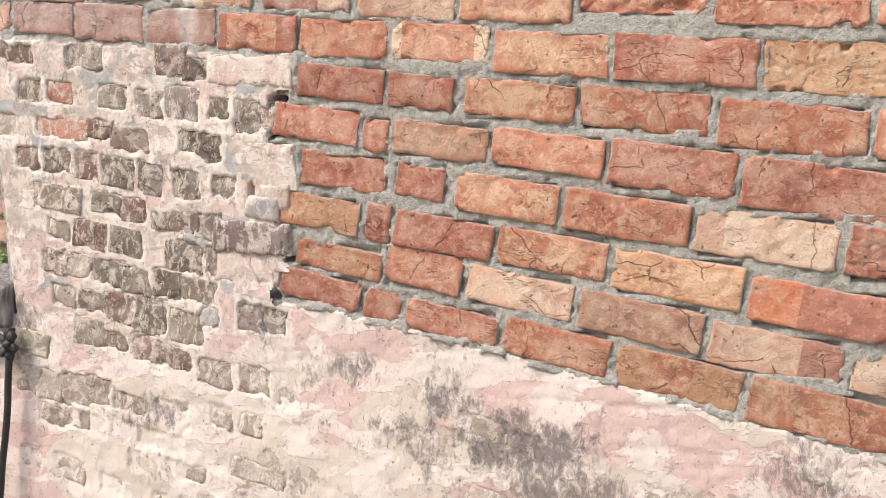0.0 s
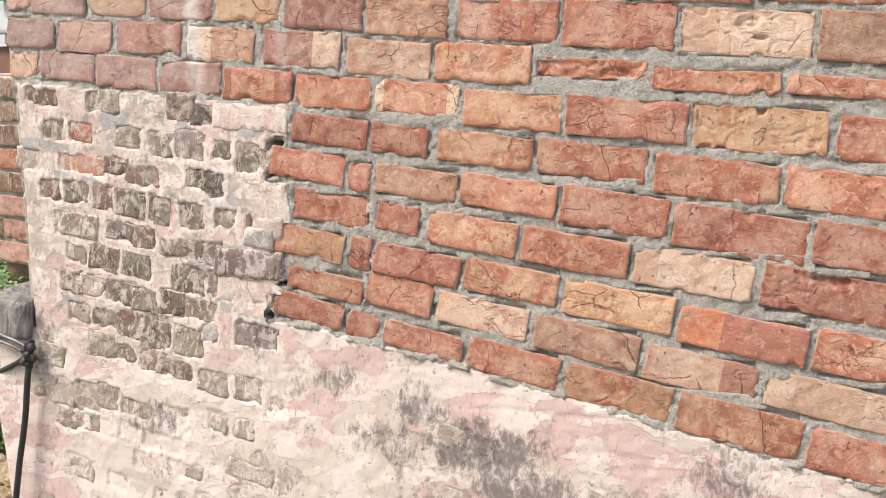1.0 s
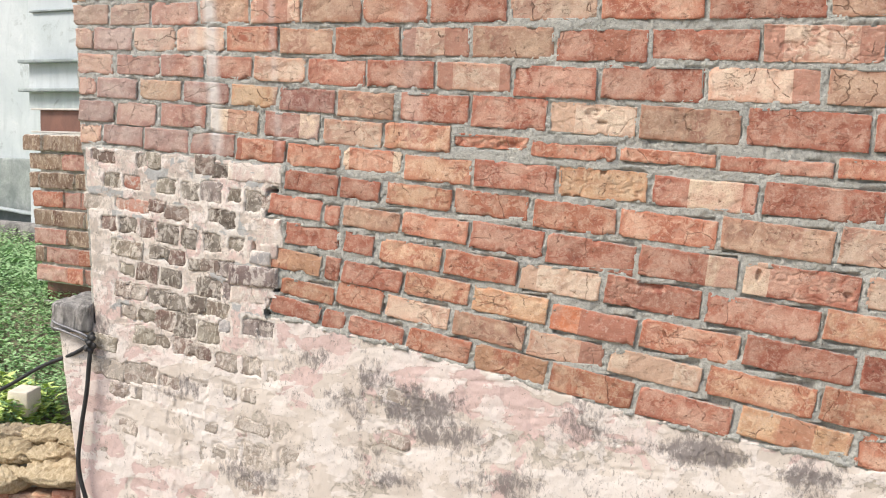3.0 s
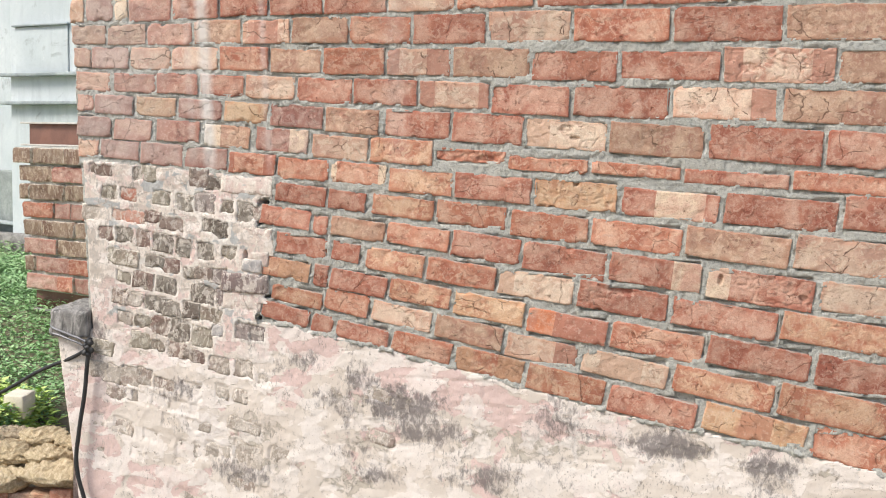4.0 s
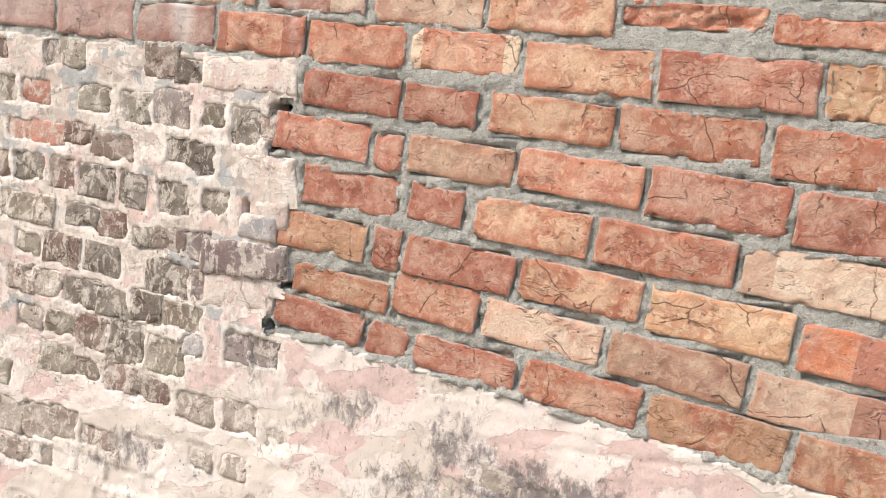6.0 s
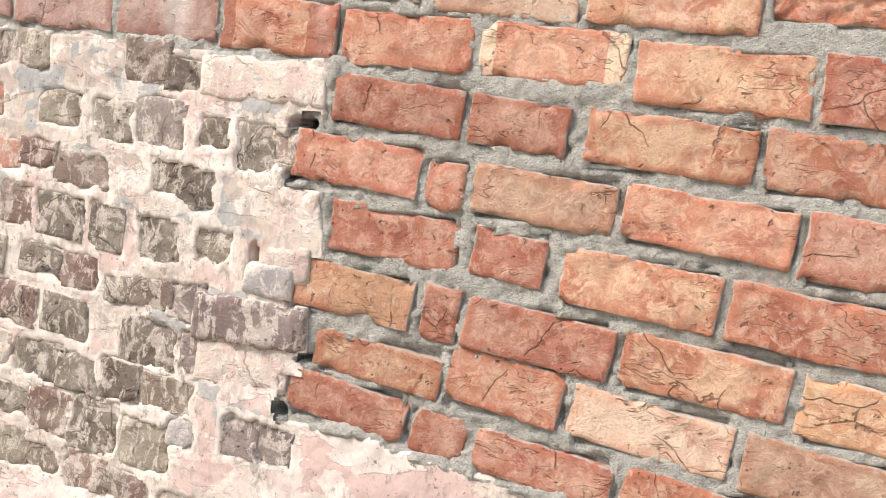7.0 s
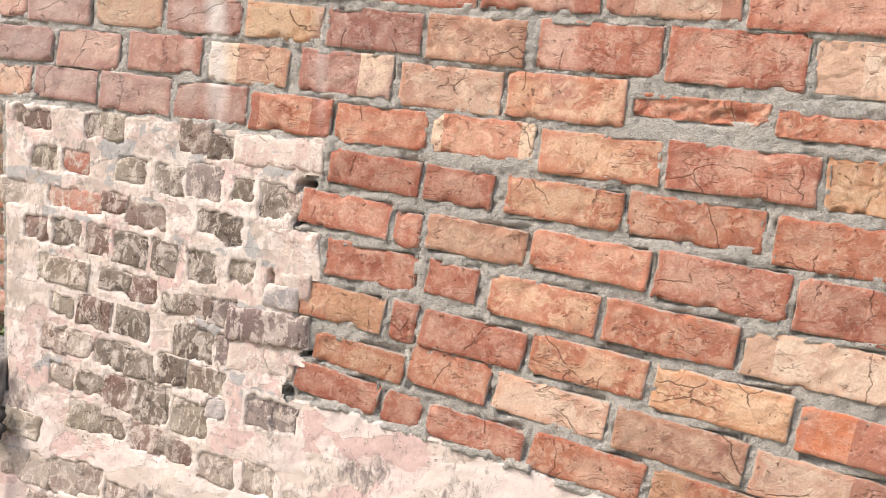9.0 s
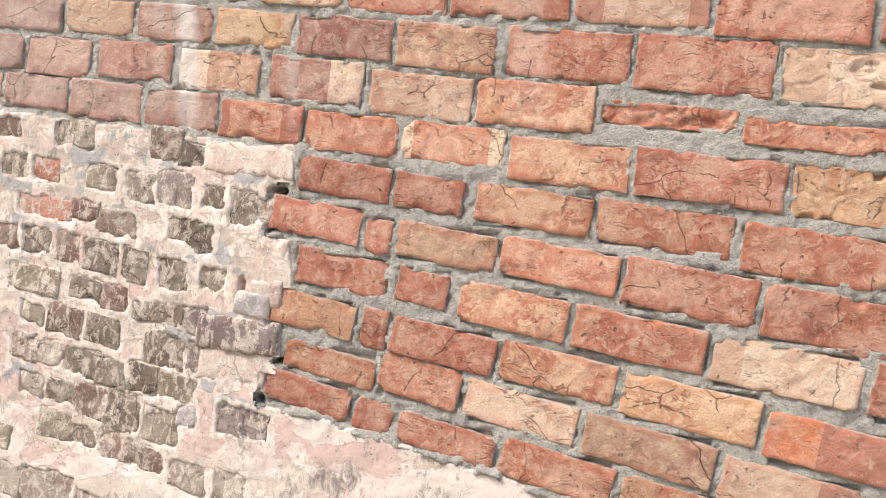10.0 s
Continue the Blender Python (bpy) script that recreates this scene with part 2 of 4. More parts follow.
def mortar_material():
    m, tree, bsdf = material("cement_mortar")
    vec = coords(tree)
    a, b, c = noise_node(tree, vec, 9, 5), noise_node(tree, vec, 110, 6, 0.75), noise_node(tree, vec, 330, 3, 0.7)
    col = mix(tree, remap(tree, a, 0.35, 0.65), (0.49, 0.48, 0.435), (0.61, 0.595, 0.535))
    col = mix(tree, remap(tree, b, 0.49, 0.60, 0.0, 0.6), col, (0.27, 0.265, 0.245))
    col = mix(tree, remap(tree, c, 0.52, 0.66, 0.0, 0.75), col, (0.64, 0.62, 0.56))
    col = mix(tree, remap(tree, noise_node(tree, vec, 180, 2, 0.5), 0.69, 0.72, 0.0, 0.7), col, (0.14, 0.135, 0.12))
    # the same painted light, carried across the joints
    col = mix(tree, light_stripes(tree), col, (0.72, 0.70, 0.66))
    tree.links.new(col, bsdf.inputs["Base Color"])
    bsdf.inputs["Roughness"].default_value = 0.95
    bump(tree, bsdf, calc(tree, "ADD", b, calc(tree, "MULTIPLY", c, 0.6)), 1.0, 0.008)
    return m


def plaster_material(name, use_coat):
    """Old limewash over pink paint over render, flaked, with black mould where it stays damp."""
    m, tree, bsdf = material(name)
    vec = coords(tree)
    big, mid, fine = noise_node(tree, vec, 5, 6, 0.6, 0.5), noise_node(tree, vec, 24, 7, 0.68, 0.8), noise_node(tree, vec, 190, 5, 0.7)
    if use_coat:
        coat = tree.nodes.new("ShaderNodeVertexColor")
        coat.layer_name = "coat"
        sep = tree.nodes.new("ShaderNodeSeparateColor")
        tree.links.new(coat.outputs["Color"], sep.inputs[0])
        pink, mould, bare = sep.outputs[0], sep.outputs[1], sep.outputs[2]
    else:
        pink, mould, bare = 0.62, 0.1, 0.12
    jag = calc(tree, "ADD", calc(tree, "MULTIPLY", mid, 0.75), calc(tree, "MULTIPLY", fine, 0.25))
    flake = calc(tree, "SUBTRACT", jag, 0.5)
    fall = node(tree, "ShaderNodeMapping", Scale=(1.0, 1.0, 0.5))
    tree.links.new(vec, fall.inputs["Vector"])
    brushed = noise_node(tree, fall.outputs[0], 110, 7, 0.7, 0.3)
    broad = noise_node(tree, vec, 9, 9, 0.60, 0.5)
    # render, then limewash in two coats, then what is left of the pink
    col = mix(tree, remap(tree, big, 0.35, 0.65), (0.64, 0.555, 0.48), (0.72, 0.64, 0.565))
    f_pink = remap(tree, calc(tree, "ADD", pink, calc(tree, "MULTIPLY", calc(tree, "SUBTRACT", broad, 0.5), 2.0)), 0.47, 0.51)
    col = mix(tree, calc(tree, "MULTIPLY", f_pink, 0.9), col, mix(tree, remap(tree, fine, 0.3, 0.7), (0.62, 0.44, 0.40), (0.70, 0.54, 0.50)))
    f_bare = remap(tree, calc(tree, "ADD", bare, calc(tree, "MULTIPLY", flake, 3.0)), 0.58, 0.64)
    col = mix(tree, calc(tree, "MULTIPLY", f_bare, 0.85), col, mix(tree, remap(tree, mid, 0.4, 0.6), (0.37, 0.325, 0.26), (0.52, 0.46, 0.385)))
    level = node(tree, "ShaderNodeMapping", Scale=(0.7, 1.0, 1.25))
    tree.links.new(vec, level.inputs["Vector"])
    cream_n = noise_node(tree, level.outputs[0], 10, 9, 0.58, 0.4)
    cream = remap(tree, cream_n, 0.495, 0.51)
    col = mix(tree, calc(tree, "MULTIPLY", cream, remap(tree, big, 0.35, 0.6, 0.5, 0.95)), col, mix(tree, remap(tree, fine, 0.35, 0.65), (0.755, 0.675, 0.615), (0.825, 0.755, 0.695)))
    if use_coat:
        smear = tree.nodes.new("ShaderNodeAttribute")
        smear.attribute_name = "smear"
        lip = tree.nodes.new("ShaderNodeAttribute")
        lip.attribute_name = "lip"
        old = tree.nodes.new("ShaderNodeAttribute")
        old.attribute_name = "old"
        worn = noise_node(tree, vec, 26, 9, 0.66, 0.6)
        col = mix(tree, calc(tree, "MULTIPLY", old.outputs["Fac"], remap(tree, worn, 0.47, 0.53, 0.0, 0.85)), col, mix(tree, remap(tree, broad, 0.44, 0.56), (0.50, 0.43, 0.37), (0.66, 0.50, 0.45)))
        col = mix(tree, calc(tree, "MULTIPLY", old.outputs["Fac"], remap(tree, brushed, 0.53, 0.57, 0.0, 0.6)), col, (0.43, 0.39, 0.35))
        f_smear = remap(tree, calc(tree, "ADD", smear.outputs["Fac"], calc(tree, "MULTIPLY", flake, 2.0)), 0.52, 0.58)
        col = mix(tree, calc(tree, "MULTIPLY", f_smear, 0.9), col, mix(tree, remap(tree, fine, 0.35, 0.65), (0.36, 0.365, 0.36), (0.47, 0.47, 0.455)))
        f_lip = remap(tree, calc(tree, "ADD", lip.outputs["Fac"], calc(tree, "MULTIPLY", flake, 1.6)), 0.45, 0.55)
        col = mix(tree, calc(tree, "MULTIPLY", f_lip, 0.75), col, mix(tree, remap(tree, brushed, 0.40, 0.58), (0.78, 0.73, 0.66), (0.66, 0.58, 0.51)))
    # dark lines where flakes stand off the wall
    rims = calc(tree, "MULTIPLY", remap(tree, calc(tree, "ABSOLUTE", calc(tree, "SUBTRACT", cream_n, 0.488)), 0.001, 0.007, 1.0, 0.0), remap(tree, mid, 0.50, 0.56, 0.0, 0.22))
    col = mix(tree, rims, col, (0.28, 0.23, 0.195))
    scratch = remap(tree, brushed, 0.555, 0.60)
    scratch = calc(tree, "MULTIPLY", scratch, remap(tree, noise_node(tree, vec, 8, 5, 0.6, 0.6), 0.50, 0.60, 0.03, 0.8))
    col = mix(tree, scratch, col, (0.33, 0.29, 0.255))
    f_mould = remap(tree, calc(tree, "ADD", mould, calc(tree, "MULTIPLY", calc(tree, "SUBTRACT", noise_node(tree, fall.outputs[0], 60, 9, 0.8, 0.5), 0.5), 3.4)), 0.42, 0.95, 0.0, 0.85)
    col = mix(tree, f_mould, col, (0.185, 0.160, 0.155))
    specks = remap(tree, noise_node(tree, vec, 150, 2, 0.5), 0.69, 0.73, 0.0, 0.8)
    col = mix(tree, specks, col, (0.27, 0.22, 0.18))
    crack = calc(tree, "MULTIPLY", remap(tree, ridges(tree, vec, 9, 5.0, 0.4), 0.0, 0.006, 1.0, 0.0), remap(tree, noise_node(tree, vec, 6, 3), 0.53, 0.58, 0.0, 0.35))
    col = mix(tree, crack, col, (0.24, 0.20, 0.17))
    tree.links.new(col, bsdf.inputs["Base Color"])
    bsdf.inputs["Roughness"].default_value = 0.93
    bsdf.inputs["Specular IOR Level"].default_value = 0.2
    height = calc(tree, "ADD", calc(tree, "MULTIPLY", jag, 0.22), calc(tree, "MULTIPLY", f_bare, -0.25))
    height = calc(tree, "ADD", height, calc(tree, "MULTIPLY", f_pink, -0.10))
    height = calc(tree, "ADD", height, calc(tree, "MULTIPLY", cream, 0.10))
    height = calc(tree, "SUBTRACT", height, calc(tree, "MULTIPLY", calc(tree, "ADD", crack, calc(tree, "MULTIPLY", specks, 0.5)), 0.4))
    height = calc(tree, "ADD", height, calc(tree, "MULTIPLY", brushed, 0.35))
    height = calc(tree, "SUBTRACT", height, calc(tree, "MULTIPLY", rims, 0.25))
    bump(tree, bsdf, height, 1.0, 0.005)
    return m


def plain_material(name, a, b, scale=8.0, rough=0.85, metal=0.0, relief=0.002):
    m, tree, bsdf = material(name)
    vec = coords(tree, "Object", True)
    n1, n2 = noise_node(tree, vec, scale, 6, 0.65, 0.5), noise_node(tree, vec, scale * 14, 4, 0.7)
    col = mix(tree, remap(tree, n1, 0.38, 0.62), a, b)
    col = mix(tree, remap(tree, n2, 0.4, 0.75, 0.0, 0.35), col, tuple(0.55 * v for v in a))
    tree.links.new(col, bsdf.inputs["Base Color"])
    bsdf.inputs["Roughness"].default_value, bsdf.inputs["Metallic"].default_value = rough, metal
    bump(tree, bsdf, calc(tree, "ADD", n1, calc(tree, "MULTIPLY", n2, 0.4)), 0.6, relief)
    return m


def streaked_material(name, dark, light, stretch, scale, relief):
    """Bands drawn out along one axis: rain streaks, finger ridges."""
    m, tree, bsdf = material(name)
    vec = coords(tree, "Object", True)
    mapping = node(tree, "ShaderNodeMapping", Scale=stretch)
    tree.links.new(vec, mapping.inputs["Vector"])
    n1, n2, n3 = noise_node(tree, mapping.outputs[0], scale, 6, 0.65, 0.8), noise_node(tree, vec, 160, 4, 0.7), noise_node(tree, vec, 14, 4)
    col = mix(tree, remap(tree, n1, 0.40, 0.60), dark, light)
    col = mix(tree, remap(tree, n3, 0.35, 0.65, 0.0, 0.5), col, tuple(0.5 * (a + b) for a, b in zip(dark, light)))
    col = mix(tree, remap(tree, n2, 0.45, 0.75, 0.0, 0.4), col, tuple(0.6 * a for a in dark))
    tree.links.new(col, bsdf.inputs["Base Color"])
    bsdf.inputs["Roughness"].default_value = 0.95
    bump(tree, bsdf, calc(tree, "ADD", n1, calc(tree, "MULTIPLY", n2, 0.3)), 1.0, relief)
    return m


def wash_material():
    """Pale blue limewash with rain streaks, grey damp blooms and worn patches."""
    m, tree, bsdf = material("pale_blue_wash")
    vec = coords(tree)
    fall = node(tree, "ShaderNodeMapping", Scale=(1.0, 1.0, 0.18))
    tree.links.new(vec, fall.inputs["Vector"])
    broad, fine = noise_node(tree, vec, 2.2, 7, 0.62, 0.6), noise_node(tree, vec, 60, 5, 0.7)
    streak = noise_node(tree, fall.outputs[0], 9, 6, 0.65, 0.4)
    bloom = noise_node(tree, vec, 6, 9, 0.7, 0.8)
    col = mix(tree, remap(tree, broad, 0.38, 0.62), (0.50, 0.545, 0.56), (0.60, 0.635, 0.645))
    col = mix(tree, remap(tree, streak, 0.52, 0.68, 0.0, 0.5), col, (0.40, 0.44, 0.455))
    col = mix(tree, remap(tree, bloom, 0.60, 0.68, 0.0, 0.7), col, (0.30, 0.325, 0.325))
    col = mix(tree, remap(tree, bloom, 0.40, 0.34, 0.0, 0.6), col, (0.66, 0.68, 0.675))
    col = mix(tree, remap(tree, fine, 0.5, 0.72, 0.0, 0.25), col, (0.38, 0.41, 0.42))
    tree.links.new(col, bsdf.inputs["Base Color"])
    bsdf.inputs["Roughness"].default_value = 0.92
    bump(tree, bsdf, calc(tree, "ADD", bloom, calc(tree, "MULTIPLY", fine, 0.3)), 0.5, 0.006)
    return m


CAP = streaked_material("blackened_cement", (0.10, 0.095, 0.09), (0.40, 0.375, 0.35), (1.0, 1.0, 0.3), 45, 0.004)
MORTAR = mortar_material()
PLASTER = plaster_material("limewash_plaster", True)
PLASTER_PINK = plaster_material("pink_plaster", False)
CEMENT_DARK = plain_material("dark_cement", (0.16, 0.15, 0.145), (0.36, 0.34, 0.32), 14, 0.95, 0, 0.004)
RUBBER = plain_material("black_cable", (0.02, 0.02, 0.021), (0.035, 0.034, 0.034), 20, 0.55)
WIRE = plain_material("grey_wire", (0.30, 0.30, 0.31), (0.20, 0.20, 0.21), 30, 0.5, 0.6)
STEEL = plain_material("red_oxide_steel", (0.17, 0.085, 0.065), (0.24, 0.12, 0.09), 10, 0.6, 0.1)
STEEL_EDGE = plain_material("pale_flange", (0.62, 0.59, 0.55), (0.48, 0.44, 0.40), 20, 0.85)
HOUSE = wash_material()
HOUSE_GREY = plain_material("stained_render", (0.27, 0.30, 0.305), (0.46, 0.50, 0.51), 4, 0.9, 0, 0.004)
EARTH = plain_material("dry_earth", (0.26, 0.22, 0.155), (0.36, 0.31, 0.23), 3, 0.95, 0, 0.02)
DAMP = plain_material("damp_render", (0.20, 0.225, 0.215), (0.36, 0.385, 0.365), 5, 0.95, 0, 0.004)
STONE = streaked_material("dry_tan_crust", (0.41, 0.31, 0.18), (0.68, 0.56, 0.38), (1.0, 0.16, 1.0), 85, 0.010)
STONE_DARK = streaked_material("brown_crust", (0.33, 0.25, 0.165), (0.54, 0.45, 0.32), (1.0, 0.16, 1.0), 85, 0.010)
BLOCK = plain_material("pale_block", (0.66, 0.58, 0.47), (0.74, 0.68, 0.57), 12, 0.9, 0, 0.003)
LEAF = plain_material("weed_leaf", (0.27, 0.46, 0.20), (0.40, 0.58, 0.29), 6, 0.6)
# brighter copy of the leaf, with sunlight painted into its colour
LEAF_SUNLIT = plain_material("sunlit_leaf", (0.48, 0.62, 0.16), (0.62, 0.72, 0.26), 6, 0.6)
# darker copy of the leaf, with the house's shade painted in
LEAF_SHADED = plain_material("shaded_leaf", (0.24, 0.36, 0.17), (0.33, 0.45, 0.22), 6, 0.6)

# ---- plan of the brick wall ----
COURSES = []


# kiln marks on single bricks: (course, brick): spans of its length that are fired darker (1) or paler (-1)
BANDS = {
    (2, 0): [(0.33, 1.0, 1)], (0, 4): [(0.0, 0.25, 1), (0.62, 1.0, 1)], (0, 7): [(0.35, 0.66, 1)], (1, 4): [(0.70, 1.0, 1)], (1, 5): [(0.20, 0.72, 1)],
    (2, 5): [(0.33, 1.0, 1)], (4, 6): [(0.70, 1.0, -1)], (4, 7): [(0.0, 0.22, -1)], (6, 4): [(0.0, 0.12, 1), (0.74, 1.0, 1)], (6, 10): [(0.35, 0.85, -1)], (6, 6): [(0.0, 0.10, -1), (0.86, 1.0, -1)], (7, 4): [(0.66, 1.0, -1)],
    (7, 3): [(0.0, 0.38, -1)], (8, 9): [(0.0, 0.30, 1)], (9, 7): [(0.0, 0.2, 1), (0.86, 1.0, 1)], (10, 11): [(0.0, 0.17, 1), (0.80, 1.0, 1)], (11, 4): [(0.25, 0.75, 1)],
    (10, 9): [(0.4, 0.8, 1)], (3, 4): [(0.0, 0.2, 1)], (9, 10): [(0.75, 1.0, 1)], (10, 7): [(0.0, 0.2, 1), (0.62, 1.0, 1)], (12, 2): [(0.0, 1.0, -1)],
}
# holes and chips in brick faces: along, up, half width, half height, depth
DENTS = [(0.868, 1.592, 0.009, 0.010, 0.014), (0.861, 1.729, 0.015, 0.005, 0.010), (1.304, 1.305, 0.007, 0.015, 0.012), (1.545, 1.288, 0.012, 0.010, 0.010), (1.009, 1.274, 0.039, 0.017, 0.016), (0.590, 1.659, 0.031, 0.012, 0.006), (0.763, 1.671, 0.053, 0.009, 0.012), (0.834, 1.754, 0.021, 0.014, 0.004), (1.356, 1.938, 0.024, 0.015, 0.004), (0.243, 1.769, 0.011, 0.034, 0.012)]


def course(bricks):
    COURSES.append(bricks)


# each course: (start, end, foot, height, tone) of its bricks, in metres along and up the wall, stretched to fit the
# camera's view
course([(-0.144, 0.019, 1.115, 0.054, "r"), (0.029, 0.100, 1.088, 0.058, "r"), (0.110, 0.288, 1.065, 0.055, "r"), (0.299, 0.494, 1.028, 0.066, "o"), (0.505, 0.723, 0.985, 0.072, "s"), (0.734, 0.975, 0.935, 0.079, "s"), (0.987, 1.251, 0.882, 0.081, "r"), (1.270, 1.569, 0.841, 0.083, "y"), (1.585, 1.883, 0.786, 0.095, "o")])
course([(-0.110, 0.063, 1.176, 0.052, "s"), (0.073, 0.220, 1.156, 0.070, "o"), (0.230, 0.427, 1.124, 0.064, "p"), (0.440, 0.656, 1.082, 0.071, "t"), (0.667, 0.887, 1.036, 0.074, "p"), (0.903, 1.162, 1.000, 0.071, "w"), (1.179, 1.471, 0.954, 0.081, "s"), (1.486, 1.796, 0.904, 0.096, "s")])
course([(-0.141, 0.019, 1.258, 0.062, "s"), (0.033, 0.080, 1.239, 0.068, "r"), (0.090, 0.277, 1.224, 0.065, "r"), (0.289, 0.488, 1.197, 0.067, "s"), (0.499, 0.721, 1.159, 0.074, "y"), (0.732, 0.978, 1.116, 0.075, "f"), (0.990, 1.263, 1.079, 0.083, "o"), (1.276, 1.570, 1.047, 0.084, "r"), (1.587, 1.870, 1.003, 0.094, "r")])
course([(-0.097, 0.074, 1.336, 0.064, "r"), (0.095, 0.187, 1.323, 0.060, "r"), (0.209, 0.399, 1.293, 0.069, "s"), (0.410, 0.629, 1.265, 0.071, "o"), (0.640, 0.871, 1.233, 0.078, "w"), (0.886, 1.153, 1.200, 0.082, "r"), (1.168, 1.470, 1.161, 0.084, "r"), (1.484, 1.802, 1.133, 0.084, "s")])
course([(-0.151, 0.020, 1.426, 0.061, "r"), (0.030, 0.079, 1.404, 0.060, "r"), (0.089, 0.268, 1.396, 0.061, "t"), (0.279, 0.478, 1.377, 0.066, "o"), (0.489, 0.702, 1.345, 0.079, "r"), (0.713, 0.967, 1.311, 0.085, "r"), (0.979, 1.250, 1.289, 0.085, "r"), (1.267, 1.572, 1.251, 0.091, "r"), (1.589, 1.864, 1.230, 0.087, "p")])
course([(-0.099, 0.072, 1.501, 0.060, "r"), (0.082, 0.205, 1.486, 0.060, "r"), (0.228, 0.427, 1.469, 0.064, "s"), (0.438, 0.656, 1.449, 0.070, "o"), (0.673, 0.909, 1.417, 0.079, "o"), (0.921, 1.188, 1.397, 0.078, "o"), (1.201, 1.498, 1.372, 0.088, "t"), (1.514, 1.823, 1.349, 0.099, "p")])
course([(-0.805, -0.732, 1.635, 0.059, "s"), (-0.724, -0.585, 1.631, 0.060, "d"), (-0.576, -0.426, 1.614, 0.070, "d"), (-0.417, -0.270, 1.607, 0.067, "d"), (-0.261, -0.102, 1.593, 0.067, "o"), (-0.092, 0.079, 1.579, 0.067, "o"), (0.089, 0.270, 1.569, 0.067, "o"), (0.281, 0.484, 1.545, 0.073, "s"), (0.495, 0.732, 1.530, 0.078, "r"), (0.744, 0.993, 1.513, 0.084, "y"), (1.011, 1.291, 1.493, 0.082, "r"), (1.310, 1.625, 1.476, 0.089, "r"), (1.645, 1.965, 1.472, 0.097, "r")])
course([(-0.809, -0.687, 1.704, 0.065, "d"), (-0.676, -0.540, 1.693, 0.070, "r"), (-0.519, -0.366, 1.692, 0.069, "r"), (-0.348, -0.192, 1.676, 0.071, "t"), (-0.169, 0.008, 1.665, 0.075, "d"), (0.023, 0.207, 1.647, 0.073, "p"), (0.218, 0.419, 1.638, 0.076, "s"), (0.430, 0.651, 1.647, 0.038, "o"), (0.662, 0.904, 1.623, 0.043, "o"), (0.916, 1.177, 1.616, 0.036, "o"), (1.190, 1.487, 1.596, 0.040, "r"), (1.501, 1.827, 1.582, 0.054, "o")])
course([(-0.810, -0.751, 1.787, 0.054, "r"), (-0.743, -0.606, 1.778, 0.062, "d"), (-0.592, -0.450, 1.774, 0.061, "y"), (-0.441, -0.287, 1.766, 0.064, "d"), (-0.277, -0.129, 1.758, 0.063, "y"), (-0.119, 0.059, 1.745, 0.070, "d"), (0.069, 0.243, 1.729, 0.078, "t"), (0.265, 0.471, 1.720, 0.082, "r"), (0.482, 0.702, 1.706, 0.089, "r"), (0.713, 0.956, 1.694, 0.085, "w"), (0.968, 1.240, 1.678, 0.093, "t"), (1.258, 1.575, 1.667, 0.101, "r"), (1.589, 1.916, 1.654, 0.101, "r")])
course([(-0.815, -0.690, 1.853, 0.062, "o"), (-0.672, -0.526, 1.850, 0.060, "r"), (-0.517, -0.373, 1.848, 0.065, "r"), (-0.364, -0.213, 1.842, 0.067, "r"), (-0.203, -0.038, 1.835, 0.071, "p"), (-0.028, 0.152, 1.824, 0.076, "r"), (0.162, 0.366, 1.820, 0.078, "r"), (0.377, 0.594, 1.813, 0.079, "p"), (0.605, 0.842, 1.795, 0.089, "r"), (0.857, 1.137, 1.790, 0.093, "r"), (1.150, 1.447, 1.789, 0.092, "p"), (1.462, 1.779, 1.781, 0.095, "t")])
course([(-0.820, -0.761, 1.934, 0.061, "t"), (-0.753, -0.620, 1.929, 0.068, "d"), (-0.612, -0.471, 1.926, 0.071, "p"), (-0.462, -0.304, 1.926, 0.072, "p"), (-0.295, -0.128, 1.924, 0.074, "o"), (-0.118, 0.050, 1.918, 0.074, "t"), (0.060, 0.258, 1.913, 0.082, "o"), (0.269, 0.471, 1.912, 0.081, "p"), (0.482, 0.715, 1.907, 0.088, "t"), (0.727, 0.981, 1.899, 0.087, "r"), (0.993, 1.279, 1.903, 0.082, "r"), (1.292, 1.599, 1.897, 0.099, "p"), (1.613, 1.927, 1.896, 0.096, "t")])
course([(-0.827, -0.704, 2.009, 0.060, "t"), (-0.695, -0.560, 2.006, 0.065, "t"), (-0.551, -0.395, 2.005, 0.068, "r"), (-0.385, -0.224, 2.010, 0.075, "t"), (-0.215, -0.057, 2.010, 0.075, "p"), (-0.048, 0.137, 2.011, 0.080, "t"), (0.147, 0.342, 2.009, 0.083, "o"), (0.353, 0.578, 2.009, 0.088, "r"), (0.590, 0.838, 2.013, 0.092, "p"), (0.850, 1.130, 2.015, 0.096, "o"), (1.144, 1.449, 2.015, 0.099, "r"), (1.462, 1.783, 2.018, 0.101, "t")])
course([(-0.834, -0.785, 2.079, 0.075, "y"), (-0.776, -0.678, 2.084, 0.070, "d"), (-0.670, -0.626, 2.087, 0.067, "y"), (-0.617, -0.469, 2.083, 0.072, "r"), (-0.460, -0.304, 2.089, 0.067, "r"), (-0.295, -0.134, 2.097, 0.066, "r"), (-0.124, 0.051, 2.101, 0.067, "r"), (0.061, 0.261, 2.103, 0.068, "r"), (0.272, 0.478, 2.109, 0.065, "p"), (0.489, 0.725, 2.117, 0.068, "o"), (0.736, 0.989, 2.120, 0.076, "r"), (1.002, 1.290, 2.125, 0.083, "r"), (1.303, 1.612, 2.136, 0.089, "t"), (1.625, 1.934, 2.139, 0.096, "r")])

